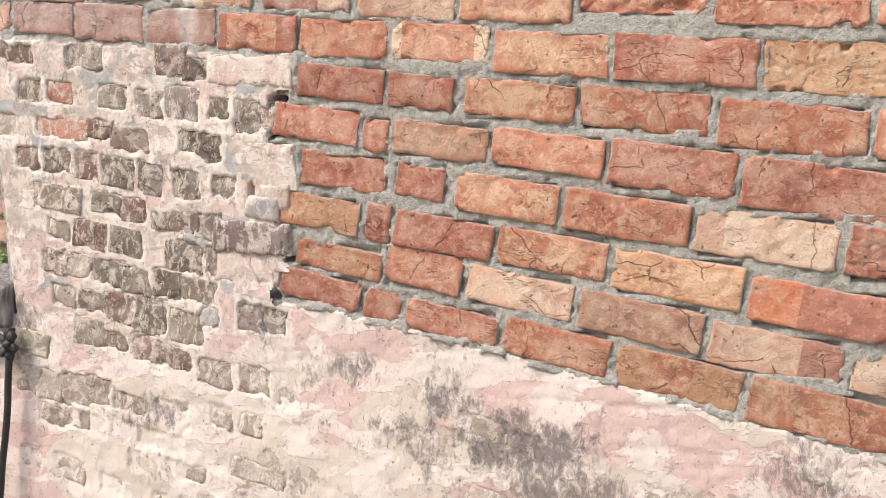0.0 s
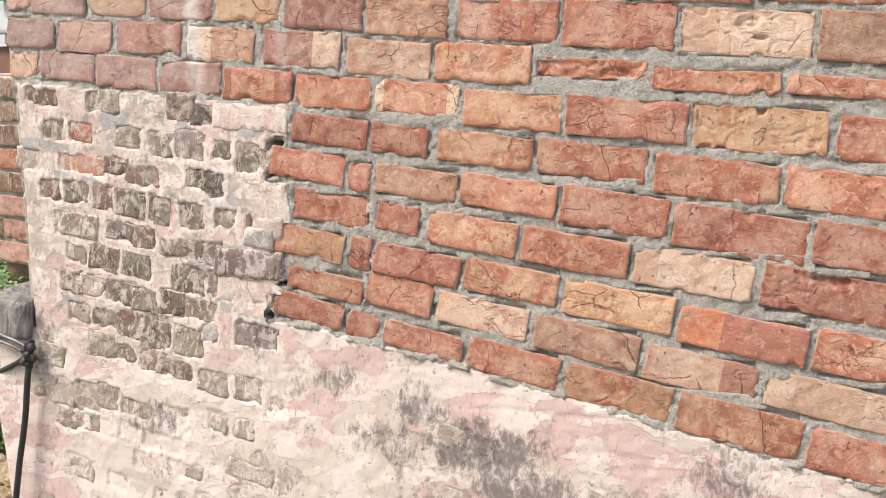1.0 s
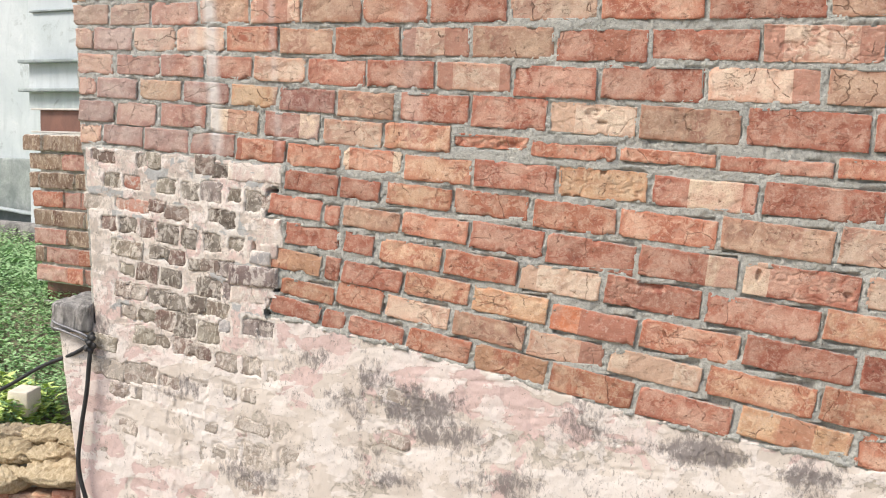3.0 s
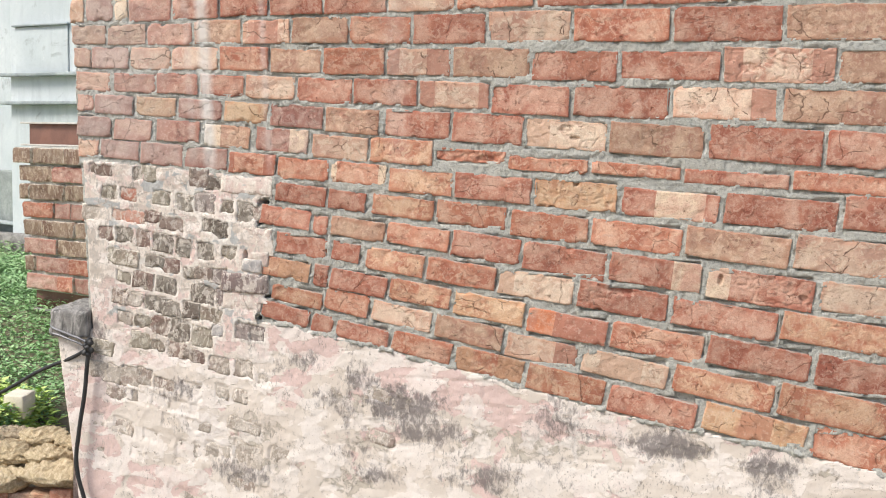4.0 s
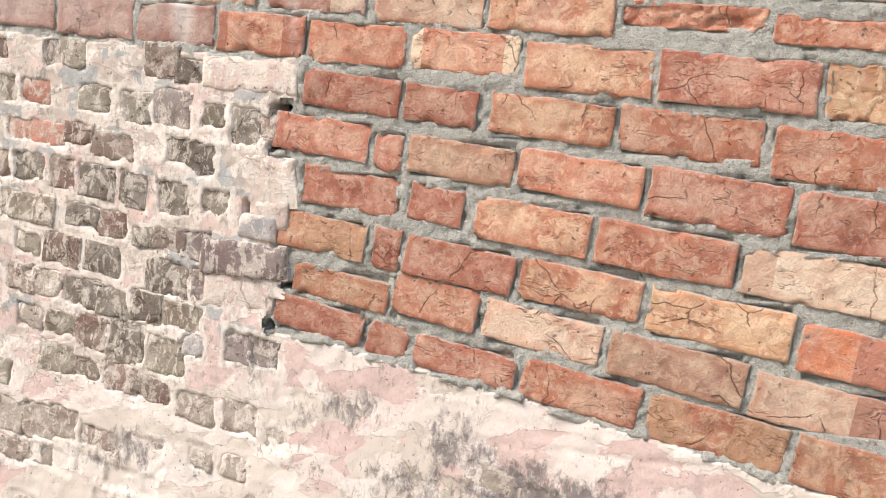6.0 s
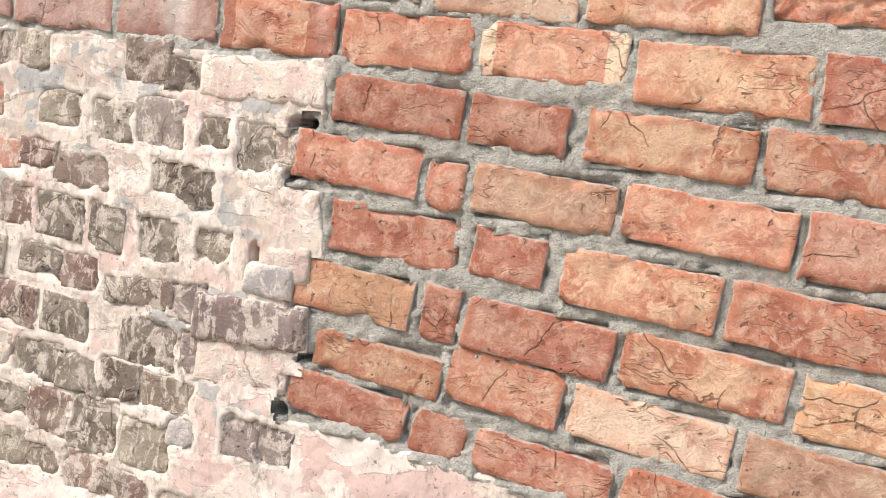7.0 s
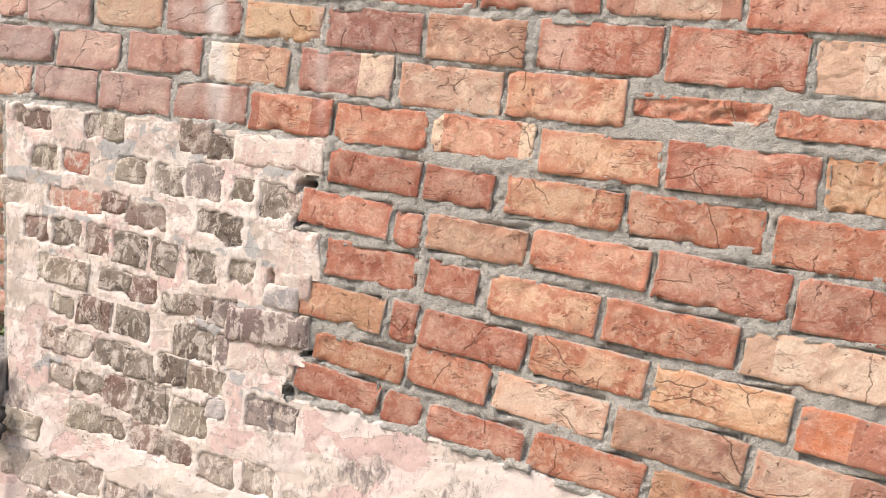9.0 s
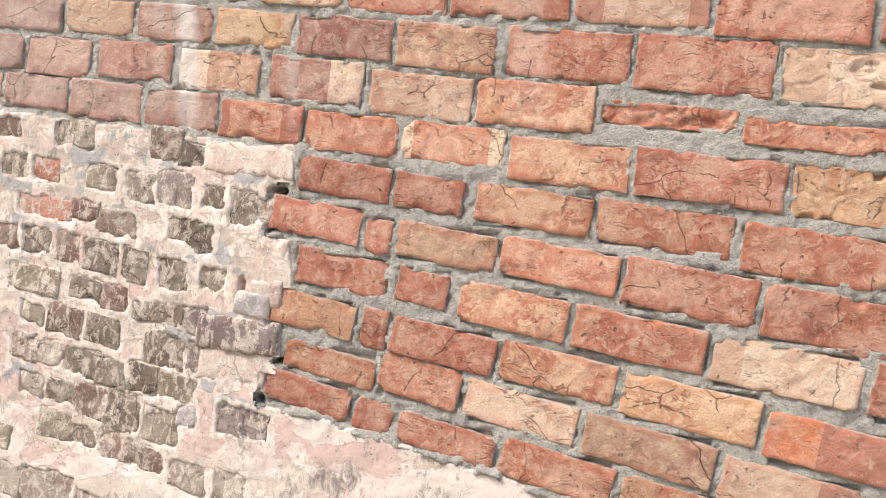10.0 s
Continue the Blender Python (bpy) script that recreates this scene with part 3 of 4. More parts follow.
OLD_BRICKS = []
# old bricks showing through: middle along, middle up, width, height, tone
OLD_BRICKS += [(-0.722, 1.592, 0.077, 0.033, "m"), (-0.584, 1.583, 0.032, 0.043, "k"), (-0.546, 1.584, 0.043, 0.046, "g"), (-0.368, 1.575, 0.059, 0.053, "m"), (-0.314, 1.555, 0.049, 0.036, "k"), (-0.692, 1.519, 0.056, 0.046, "g"), (-0.622, 1.513, 0.051, 0.039, "c"), (-0.500, 1.505, 0.058, 0.040, "g"), (-0.418, 1.491, 0.053, 0.053, "k"), (-0.348, 1.493, 0.066, 0.058, "n"), (-0.267, 1.484, 0.035, 0.036, "g"), (-0.205, 1.467, 0.047, 0.055, "k"), (-0.168, 1.465, 0.030, 0.039, "m"), (-0.623, 1.441, 0.111, 0.036, "c"), (-0.535, 1.442, 0.051, 0.033, "m"), (-0.468, 1.421, 0.081, 0.039, "m")]
OLD_BRICKS += [(-0.335, 1.420, 0.040, 0.039, "k"), (-0.290, 1.407, 0.049, 0.052, "k"), (-0.706, 1.382, 0.050, 0.042, "m"), (-0.636, 1.377, 0.060, 0.047, "k"), (-0.567, 1.369, 0.046, 0.051, "m"), (-0.498, 1.356, 0.066, 0.052, "k"), (-0.424, 1.345, 0.043, 0.057, "k"), (-0.343, 1.335, 0.060, 0.059, "k"), (-0.261, 1.332, 0.048, 0.041, "g"), (-0.644, 1.302, 0.104, 0.046, "g"), (-0.529, 1.292, 0.059, 0.036, "k"), (-0.470, 1.281, 0.059, 0.042, "m"), (-0.399, 1.260, 0.043, 0.033, "k"), (-0.349, 1.260, 0.055, 0.034, "m"), (-0.296, 1.254, 0.050, 0.049, "n"), (-0.641, 1.235, 0.041, 0.033, "g")]
OLD_BRICKS += [(-0.569, 1.228, 0.068, 0.050, "m"), (-0.486, 1.217, 0.064, 0.049, "k"), (-0.354, 1.192, 0.075, 0.058, "k"), (-0.271, 1.185, 0.058, 0.049, "n"), (-0.656, 1.170, 0.054, 0.044, "m"), (-0.604, 1.164, 0.052, 0.044, "h"), (-0.527, 1.151, 0.072, 0.050, "k"), (-0.463, 1.139, 0.056, 0.050, "k"), (-0.395, 1.135, 0.051, 0.051, "k"), (-0.327, 1.125, 0.082, 0.041, "g"), (-0.637, 1.099, 0.047, 0.037, "h"), (-0.570, 1.090, 0.054, 0.038, "g"), (-0.509, 1.079, 0.061, 0.055, "m"), (-0.434, 1.068, 0.066, 0.073, "k"), (-0.353, 1.049, 0.067, 0.063, "k"), (-0.299, 1.074, 0.034, 0.033, "b")]
OLD_BRICKS += [(-0.579, 1.025, 0.068, 0.051, "g"), (-0.519, 1.012, 0.052, 0.033, "g"), (-0.446, 0.998, 0.056, 0.050, "m"), (-0.383, 0.985, 0.070, 0.037, "m"), (-0.212, 1.077, 0.044, 0.050, "n"), (-0.164, 1.074, 0.051, 0.049, "n"), (-0.746, 0.917, 0.067, 0.055, "g"), (-0.681, 0.906, 0.048, 0.056, "h"), (-0.620, 0.898, 0.062, 0.062, "g"), (-0.565, 0.901, 0.048, 0.052, "h"), (-0.490, 0.882, 0.067, 0.033, "g"), (-0.292, 0.960, 0.066, 0.049, "m"), (-0.206, 0.951, 0.060, 0.053, "g"), (-0.761, 1.449, 0.060, 0.044, "h"), (-0.722, 0.994, 0.078, 0.042, "g")]
# fainter old bricks under the lower coat
GHOSTS = [(-0.629, 0.842, 0.077, 0.043, "g"), (-0.544, 0.828, 0.127, 0.040, "g"), (-0.393, 0.868, 0.070, 0.058, "g"), (-0.422, 0.808, 0.104, 0.043, "g"), (-0.642, 0.725, 0.073, 0.052, "g"), (-0.369, 0.752, 0.091, 0.035, "g"), (-0.205, 0.760, 0.121, 0.039, "m"), (-0.298, 0.670, 0.090, 0.047, "b"), (-0.732, 0.622, 0.052, 0.061, "m"), (-0.413, 0.660, 0.071, 0.071, "g"), (-0.188, 0.660, 0.101, 0.078, "b"), (-0.599, 0.522, 0.095, 0.048, "g"), (-0.429, 0.514, 0.092, 0.044, "m"), (-0.081, 0.660, 0.067, 0.084, "g")]
GHOSTS += [(-0.677, 0.838, 0.065, 0.040, "m"), (-0.739, 0.744, 0.044, 0.048, "g")]
GHOSTS += [(-0.340, 0.660, 0.085, 0.055, "b"), (0.267, 0.759, 0.10, 0.045, "h"), (0.263, 0.896, 0.10, 0.045, "h")]
# limed and grey blocks left standing proud at the toothed edge
PROUD = [(-0.202, 1.556, 0.178, 0.060, "l"), (-0.179, 1.386, 0.131, 0.064, "l"), (-0.204, 1.236, 0.164, 0.062, "n"), (-0.179, 1.295, 0.070, 0.043, "b"), (-0.153, 1.317, 0.061, 0.054, "l"), (-0.216, 1.175, 0.138, 0.058, "l")]
# dark open holes at the toothed edge: along, up, half width, half height
HOLES = [(-0.138, 1.503, 0.018, 0.007), (-0.156, 1.435, 0.007, 0.010), (-0.201, 1.320, 0.006, 0.020), (-0.169, 1.311, 0.018, 0.005), (-0.156, 1.125, 0.009, 0.009), (-0.118, 1.196, 0.018, 0.004)]
# stains on the plaster: along, up, half width, half height
MOULD = [(0.302, 0.872, 0.178, 0.062), (0.187, 0.942, 0.076, 0.044), (0.434, 0.797, 0.110, 0.043), (-0.006, 0.987, 0.082, 0.030), (0.602, 0.667, 0.108, 0.043), (1.069, 0.810, 0.127, 0.024), (0.279, 0.637, 0.075, 0.033), (-0.633, 0.848, 0.053, 0.039), (-0.740, 1.015, 0.043, 0.077), (-0.165, 1.051, 0.040, 0.047), (-0.084, 0.982, 0.049, 0.037), (1.212, 0.796, 0.083, 0.021), (0.154, 0.704, 0.057, 0.033), (-0.466, 0.861, 0.093, 0.042), (1.450, 0.766, 0.080, 0.017), (-0.208, 0.615, 0.100, 0.047)]
PINK = [(-0.008, 1.061, 0.101, 0.037), (0.373, 0.977, 0.129, 0.036), (0.503, 0.932, 0.091, 0.050), (0.739, 0.861, 0.079, 0.057), (-0.044, 0.892, 0.059, 0.056), (-0.782, 0.818, 0.086, 0.078), (0.808, 0.902, 0.070, 0.035), (-0.591, 0.948, 0.063, 0.029), (-0.737, 0.606, 0.107, 0.098), (1.465, 0.798, 0.032, 0.024), (-0.656, 1.174, 0.063, 0.034), (-0.265, 1.120, 0.060, 0.037), (0.966, 0.827, 0.051, 0.024), (-0.525, 0.547, 0.105, 0.049)]
BARE = [(-0.219, 0.709, 0.120, 0.104), (-0.078, 0.627, 0.118, 0.056), (0.249, 0.712, 0.094, 0.055), (0.580, 0.777, 0.108, 0.054), (0.829, 0.780, 0.140, 0.044), (1.237, 0.790, 0.099, 0.024), (-0.444, 0.767, 0.124, 0.077), (0.118, 0.607, 0.116, 0.046), (0.302, 0.872, 0.150, 0.055), (1.514, 0.764, 0.095, 0.017)]

def lay(z):
    """How steeply the courses, sloped to fit the camera's view, fall along the wall at the height z."""
    return 0.19 * (z - 2.0) + 0.005


def halved(bricks):
    """Long stretches broken by a joint, as headers lie there."""
    out = []
    for cx, cz, w, h, tone in bricks:
        parts = 2 if w > 0.125 else 1
        out += [(cx + (q - (parts - 1) / 2) * (w / parts + 0.006), cz, (w - 0.012 * (parts - 1)) / parts, h, tone) for q in range(parts)]
    return out


OLD_BRICKS, GHOSTS = halved(OLD_BRICKS), halved(GHOSTS)
# more of them, fainter towards the foot of the wall
faint, FAINT = random.Random(77), []
for k in range(7):
    x = -0.76 + faint.uniform(0, 0.05)
    while x < -0.14 - 0.02 * abs(k - 4):
        w, h = faint.choice((0.046, 0.05, 0.085, 0.092)), faint.uniform(0.036, 0.046)
        z = 0.60 + 0.068 * k + (lay(0.60 + 0.068 * k) * 0.8) * (x + 0.8) + 0.08
        free = all(abs(x + w / 2 - o[0]) > (w + o[2]) / 2 + 0.008 or abs(z - o[1]) > (h + o[3]) / 2 + 0.008 for o in OLD_BRICKS + GHOSTS)
        if free and faint.random() < 0.62:
            FAINT.append((x + w / 2, z, w, h, faint.choice("hgmh")))
        x += w + 0.016
END = lambda z: -0.777 - 0.054 * (z - 1.13)
PIER_END = lambda z: -0.909 + 0.135 * (1.05 - z)
FOOT_X = [(b[0] + b[1]) / 2 for b in COURSES[0]] + [COURSES[0][-1][1], 3.0]
FOOT_Z = [b[2] for b in COURSES[0]] + [COURSES[0][-1][2] - 0.02, 0.572]


def toothed(z):
    """Where the new bricks begin, at the height z, on the low part of the wall."""
    starts = [(c[0][2], c[0][0]) for c in COURSES[:6]]
    x = np.full_like(z, starts[0][1])
    for foot, start in starts:
        x = np.where(z > foot - 0.008, start, x)
    return x


def outside(x, z):
    """How far beyond the plaster's ragged edge; below nought on the plaster."""
    wob = 0.007 * fbm(x * 28, z * 28, 5) + 0.004 * fbm(x * 90, z * 90, 6, 2)
    low = z - np.interp(x, FOOT_X, FOOT_Z) + 0.006 - wob
    left = np.maximum(x - toothed(z) + 0.010 - wob, z - 1.600 + 0.056 * (x + 0.4) - wob)
    return np.minimum(low, left)


# ---- wall core with its mortar face ----
def build_core():
    xs = np.concatenate([np.arange(-0.82, 2.20, 0.0043), np.arange(2.22, 3.2, 0.05)])
    zs = np.concatenate([np.arange(0, 0.66, 0.1), np.arange(0.70, 2.32, 0.0045), np.arange(2.34, 3.0, 0.04)])
    X, Z = np.meshgrid(xs, zs, indexing="ij")
    X = np.maximum(X, END(Z))
    Y = 0.0003 + 0.0030 * fbm(X * 30, Z * 30, 11) + 0.0050 * fbm(X * 100, Z * 100, 21, 4)
    Y = np.maximum(Y - 0.003 * step(0.25, 0.6, fbm(X * 9, Z * 14, 31)), -0.0015)
    # open cracks here and there between the cement and the bricks
    gap = np.full_like(X, 1.0)
    for bricks in COURSES:
        for x0, x1, foot, height, tone in bricks:
            a0, a1 = np.searchsorted(xs, (x0 - 0.03, x1 + 0.03))
            b0, b1 = np.searchsorted(zs, (foot - 0.03, foot + height + 0.03))
            U, V = X[a0:a1, b0:b1], Z[a0:a1, b0:b1]
            d = np.hypot(np.maximum(np.maximum(x0 - U, U - x1), 0), np.maximum(np.maximum(foot - V, V - foot - height), 0))
            d = np.where(d > 0, d, -np.minimum(np.minimum(U - x0, x1 - U), np.minimum(V - foot, foot + height - V)))
            gap[a0:a1, b0:b1] = np.minimum(gap[a0:a1, b0:b1], d)
    Y = np.where(gap < -0.0055, np.maximum(Y, 0.014), Y)
    Y = Y + 0.008 * step(0.0050, 0.001, np.abs(gap)) * step(0.12, 0.3, fbm(X * 21, Z * 31, 35, 3))
    for hx, hz, rx, rz in HOLES:
        d = np.sqrt(((X - hx) / rx) ** 2 + ((Z - hz) / rz) ** 2) + 0.25 * fbm(X * 90, Z * 90, 41)
        Y = Y + 0.06 * step(1.15, 0.8, d)
    out = outside(X, Z)
    # cement squeezed out over the plaster's upper edge
    lumps = 0.35 + 0.65 * step(-0.2, 0.3, fbm(X * 33, Z * 20, 45, 3))
    Y = Y - 0.010 * step(-0.012, -0.003, out) * step(0.014, 0.002, out) * lumps * step(-0.12, -0.09, X)
    Y = Y + 0.010 * step(-0.010, -0.022, out)
    Y[0, :] = 0.235
    nu, nv = X.shape
    verts = np.stack([X, Y, Z], -1).reshape(-1, 3).tolist()
    faces = grid_faces(nu, nv)
    base = len(verts)
    verts += [(END(0), 0.235, 0), (3.15, 0.235, 0), (3.15, 0.235, zs[-1]), (END(zs[-1]), 0.235, zs[-1])]
    faces += [tuple([base + 1, base, base + 3, base + 2])]
    faces += [tuple([i * nv + nv - 1 for i in range(nu)] + [base + 2, base + 3]), tuple([(nu - 1) * nv + j for j in range(nv - 1, -1, -1)] + [base + 1, base + 2][:2])]
    return mesh_from("wall_main", verts, faces, MORTAR)


wall_main = tagged(new("wall_main", build_core()), "red brick wall with grey cement mortar over an old limewashed base", "wall", kind="structure")


# ---- old plaster on the lower wall ----
def build_plaster():
    xs = np.concatenate([np.arange(-0.93, -0.04, 0.0038), np.arange(-0.038, 2.20, 0.0062), np.arange(2.22, 3.15, 0.05)])
    zs = np.concatenate([np.arange(0, 0.36, 0.04), np.arange(0.36, 0.70, 0.0075), np.arange(0.70, 1.64, 0.0045)])
    X, Z = np.meshgrid(xs, zs, indexing="ij")
    beyond = outside(X, Z)
    keep_v = beyond < 0.022
    rim = np.where(Z > 1.055, END(Z) + 0.002, PIER_END(Z))
    Xe = np.maximum(X, rim)
    Y = -0.004 + 0.006 * fbm(X * 4, Z * 5, 51) + 0.0022 * fbm(X * 24, Z * 30, 61) + 0.0012 * fbm(X * 75, Z * 75, 71)
    # ghosts of the old courses under the coat
    rowi = np.floor(Z / 0.074)
    along = (X + 0.037 * (rowi % 2) + 0.05 * vnoise(rowi * 1.7, rowi * 0.3, 9)) / 0.118
    joint = np.minimum(np.abs(Z / 0.074 - rowi - 0.5) * -1 + 0.5, (0.5 - np.abs(along - np.floor(along) - 0.5)) * 1.6)
    ghost = step(0.16, 0.02, joint + 0.06 * fbm(X * 40, Z * 40, 81))
    patch = step(-0.1, 0.35, fbm(X * 3.2, Z * 4.1, 91) + 0.35 * (X < -0.06))
    Y = Y + 0.0018 * ghost * patch * np.where(X < -0.15, -0.3, 1)
    # recesses with the old bricks in them
    wob = fbm(X * 45, Z * 45, 101, 4) + 0.25 * fbm(X * 160, Z * 160, 105, 2)
    lip = np.zeros_like(X)
    for n, (cx, cz, w, h, tone) in enumerate(OLD_BRICKS + GHOSTS + FAINT):
        V = Z - cz - lay(cz) * (X - cx)
        e = np.maximum(np.abs(X - cx) - w / 2, np.abs(V) - h / 2) + 0.008 * wob
        lip = np.maximum(lip, step(0.015, 0.009, e) * step(-0.004, 0.0, e) * step(0.90, 1.05, Z))
        Y = Y + (0.009 if n < len(OLD_BRICKS) else 0.0032) * step(0.0025, -0.0020, e)
    for hx, hz, rx, rz in HOLES:
        d = np.sqrt(((X - hx) / rx) ** 2 + ((Z - hz) / rz) ** 2) + 0.3 * wob
        Y = Y + 0.05 * step(1.2, 0.8, d)
        keep_v &= ~((np.hypot((X - hx - 0.4 * rx) / (rx * 1.3), (Z - hz) / (rz * 1.8)) + 0.3 * wob < 1.0) & (beyond > -0.03))
    Y = Y + 0.03 * step(0.0, 0.003, beyond)
    Y = Y + 0.03 * np.clip((rim + 0.02 - X) / 0.02, 0, 1) ** 2
    nu, nv = X.shape
    keep = keep_v[:-1, :-1] & keep_v[1:, :-1] & keep_v[:-1, 1:] & keep_v[1:, 1:]
    idx = np.full(X.shape, -1)
    used = np.zeros(X.shape, bool)
    for a, b in ((0, 0), (1, 0), (0, 1), (1, 1)):
        used[a:nu - 1 + a, b:nv - 1 + b] |= keep
    idx[used] = np.arange(used.sum())
    verts = np.stack([Xe, Y, Z], -1)[used].tolist()
    faces = [(int(idx[i, j]), int(idx[i + 1, j]), int(idx[i + 1, j + 1]), int(idx[i, j + 1])) for i, j in zip(*np.nonzero(keep))]
    me = mesh_from("plaster", verts, faces, PLASTER)

    def field(blobs, seed):
        out, wob = np.zeros_like(X), 0.45 * fbm(X * 14, Z * 16, seed)
        for cx, cz, rx, rz in blobs:
            d = np.sqrt(((X - cx) / rx) ** 2 + ((Z - cz) / rz) ** 2) * 0.8 + 1.6 * wob
            out = np.maximum(out, step(1.4, 0.2, d))
        return out

    pink = np.clip(field(PINK, 111) * 0.8 + 0.42 * step(-0.2, 0.5, fbm(X * 5, Z * 6, 121)) + 0.08 * step(-0.10, -0.19, X) * step(1.0, 1.1, Z), 0, 1)
    mould = np.clip(field(MOULD, 131) * 0.80 + (0.25 + 0.34 * step(0.55, 0.9, X) + 0.10 * step(-0.1, 0.1, X)) * step(-0.1, 0.6, fbm(X * 6, Z * 9, 141)), 0, 1)
    mould = np.maximum(mould, 0.7 * step(0.020, 0.004, np.abs(X - 0.156 - 0.01 * fbm(Z * 20, Z * 3, 145))) * step(0.72, 0.8, Z))
    bare = np.clip(field(BARE, 151) * 0.5 + 0.12 * step(0.5, 1.0, X) + 0.22 * ghost * patch * (X > -0.23) + 0.10, 0, 1)
    # the foot of the wall keeps more of its paint and less dirt
    foot = step(-0.19, -0.44, X) * step(0.97, 0.80, Z)
    pink, mould, bare = np.clip(pink + 0.16 * foot, 0, 1), mould * (1 - 0.35 * foot), bare * (1 - 0.5 * foot)
    colour = np.stack([pink, mould, bare, np.ones_like(X)], -1)[used]
    layer = me.color_attributes.new("coat", "FLOAT_COLOR", "POINT")
    layer.data.foreach_set("color", colour.astype(np.float32).ravel())
    # grey cement smeared over the old brickwork
    smear = step(0.18, 0.45, fbm(X * 15, Z * 27, 163)) * step(-0.13, -0.20, X) * step(0.98, 1.12, Z) * 0.75
    me.attributes.new("smear", "FLOAT", "POINT").data.foreach_set("value", smear[used].astype(np.float32))
    me.attributes.new("old", "FLOAT", "POINT").data.foreach_set("value", (step(-0.12, -0.17, X) * step(0.90, 1.12, Z))[used].astype(np.float32))
    me.attributes.new("lip", "FLOAT", "POINT").data.foreach_set("value", (lip * step(-0.35, 0.1, fbm(X * 7, Z * 8, 171)))[used].astype(np.float32))
    return me


plaster = part("plaster", build_plaster(), None, wall_main, "flaking cream limewash and pink paint with black mould stains")

# ---- low plastered pier at the wall's end ----
pier = tagged(new("plaster_pier"), "low pink plastered pier with a blackened cement cap", "pier")
pier.matrix_world = pose(-0.85, 0.14, 0)
bm = rough_box(0.17, 0.26, 1.05, 10, 0.012, 0.003, 9, 3)
for v in bm.verts:
    v.co.x += (PIER_END(v.co.z) + 0.85 + 0.089) if v.co.x < 0 else 0.0
part("shaft", bm, PLASTER_PINK, pier)
bm = rough_box(0.145, 0.31, 0.095, 10, 0.010, 0.004, 22, 5)
bmesh.ops.translate(bm, vec=(0.010, -0.006, 1.022), verts=bm.verts)
for v in bm.verts:
    v.co.z += 0.012 * (v.co.y + 0.15) / 0.3 + (0.012 * noise.noise(v.co * 30) if v.co.z > 1.06 else 0)
part("cap", bm, CAP, pier, "blackened crumbling cement cap")


def cable(name, points, radius, mat, label, category="cable"):
    cu = bpy.data.curves.new(name, "CURVE")
    cu.dimensions, cu.bevel_depth, cu.bevel_resolution, cu.resolution_u = "3D", radius, 2, 8
    sp = cu.splines.new("BEZIER")
    sp.bezier_points.add(len(points) - 1)
    for bp_, p in zip(sp.bezier_points, points):
        bp_.co = p
        bp_.handle_left_type = bp_.handle_right_type = "AUTO"
    ob = new(name, cu)
    me = bpy.data.meshes.new_from_object(ob.evaluated_get(bpy.context.evaluated_depsgraph_get()))
    bpy.data.objects.remove(ob)
    me.materials.clear()
    me.materials.append(mat)
    me.polygons.foreach_set("use_smooth", [True] * len(me.polygons))
    return tagged(new(name, me), label, category)


cable("hanging_cable", [(-0.755, -0.022, 1.026), (-0.762, -0.03, 0.947), (-0.772, -0.032, 0.839), (-0.793, -0.035, 0.704), (-0.803, -0.035, 0.587), (-0.767, -0.034, 0.443), (-0.719, -0.04, 0.246), (-0.685, -0.06, 0.012)], 0.0075, RUBBER, "black rubber cable hanging down the plastered pier")
cable("stretched_cable", [(-0.754, -0.03, 0.996), (-0.818, -0.01, 0.959), (-0.971, 0.02, 0.894), (-1.155, 0.04, 0.794), (-1.363, 0.05, 0.712)], 0.0065, RUBBER, "black cable stretched from the pier across the yard")
cable("tie_wire", [(-0.911, 0.05, 1.063), (-0.915, -0.01, 1.039), (-0.864, -0.022, 1.026), (-0.812, -0.024, 1.011), (-0.755, -0.026, 1.001), (-0.774, -0.03, 1.016), (-0.834, -0.028, 1.035), (-0.908, -0.015, 1.058), (-0.915, 0.06, 1.073)], 0.004, WIRE, "grey wire looped round the pier under its cap", "wire")
bm = bmesh.new()
for k in range(7):
    bmesh.ops.create_icosphere(bm, subdivisions=2, radius=0.0115, matrix=pose(-0.760 + 0.012 * math.sin(k * 2.1), -0.028 - 0.004 * (k % 2), 1.018 - 0.008 * k))
for v in bm.verts:
    v.co += noise.noise_vector(v.co * 70) * 0.005
knot = part("cable_knot", bm, RUBBER, None)
tagged(knot, "black taped knot of cable at the pier's corner", "cable")


# ---- yard beyond the pier ----
# the yard's own x and y turn about the wall's end, to fit the camera's view
SWING = pose(-0.80, 0, 0, 0, 0, -18.62) @ pose(0.80, 0, 0)
BACK = SWING.inverted()


def rise(x, y):
    """Lifts the yard with distance from the wall's end, to fit the camera's view."""
    return 0.04 * np.clip(-0.761 * (x + 0.8) + 0.648 * y, 0, 4.5)


def terrain(x, y):
    high = 0.58 + 0.255 * step(0.3, 0.95, y) + rise(x, y)
    edge = step(-1.12, -1.36, x + 0.15 * y) * step(-3.2, -0.7, y)
    return high * edge + 0.02 * fbm(x * 1.5, y * 1.5, 201) * edge


def placed(x, y, z, *turns):
    """A pose in the yard."""
    return SWING @ pose(x, y, z + float(rise(x, y)), *turns)


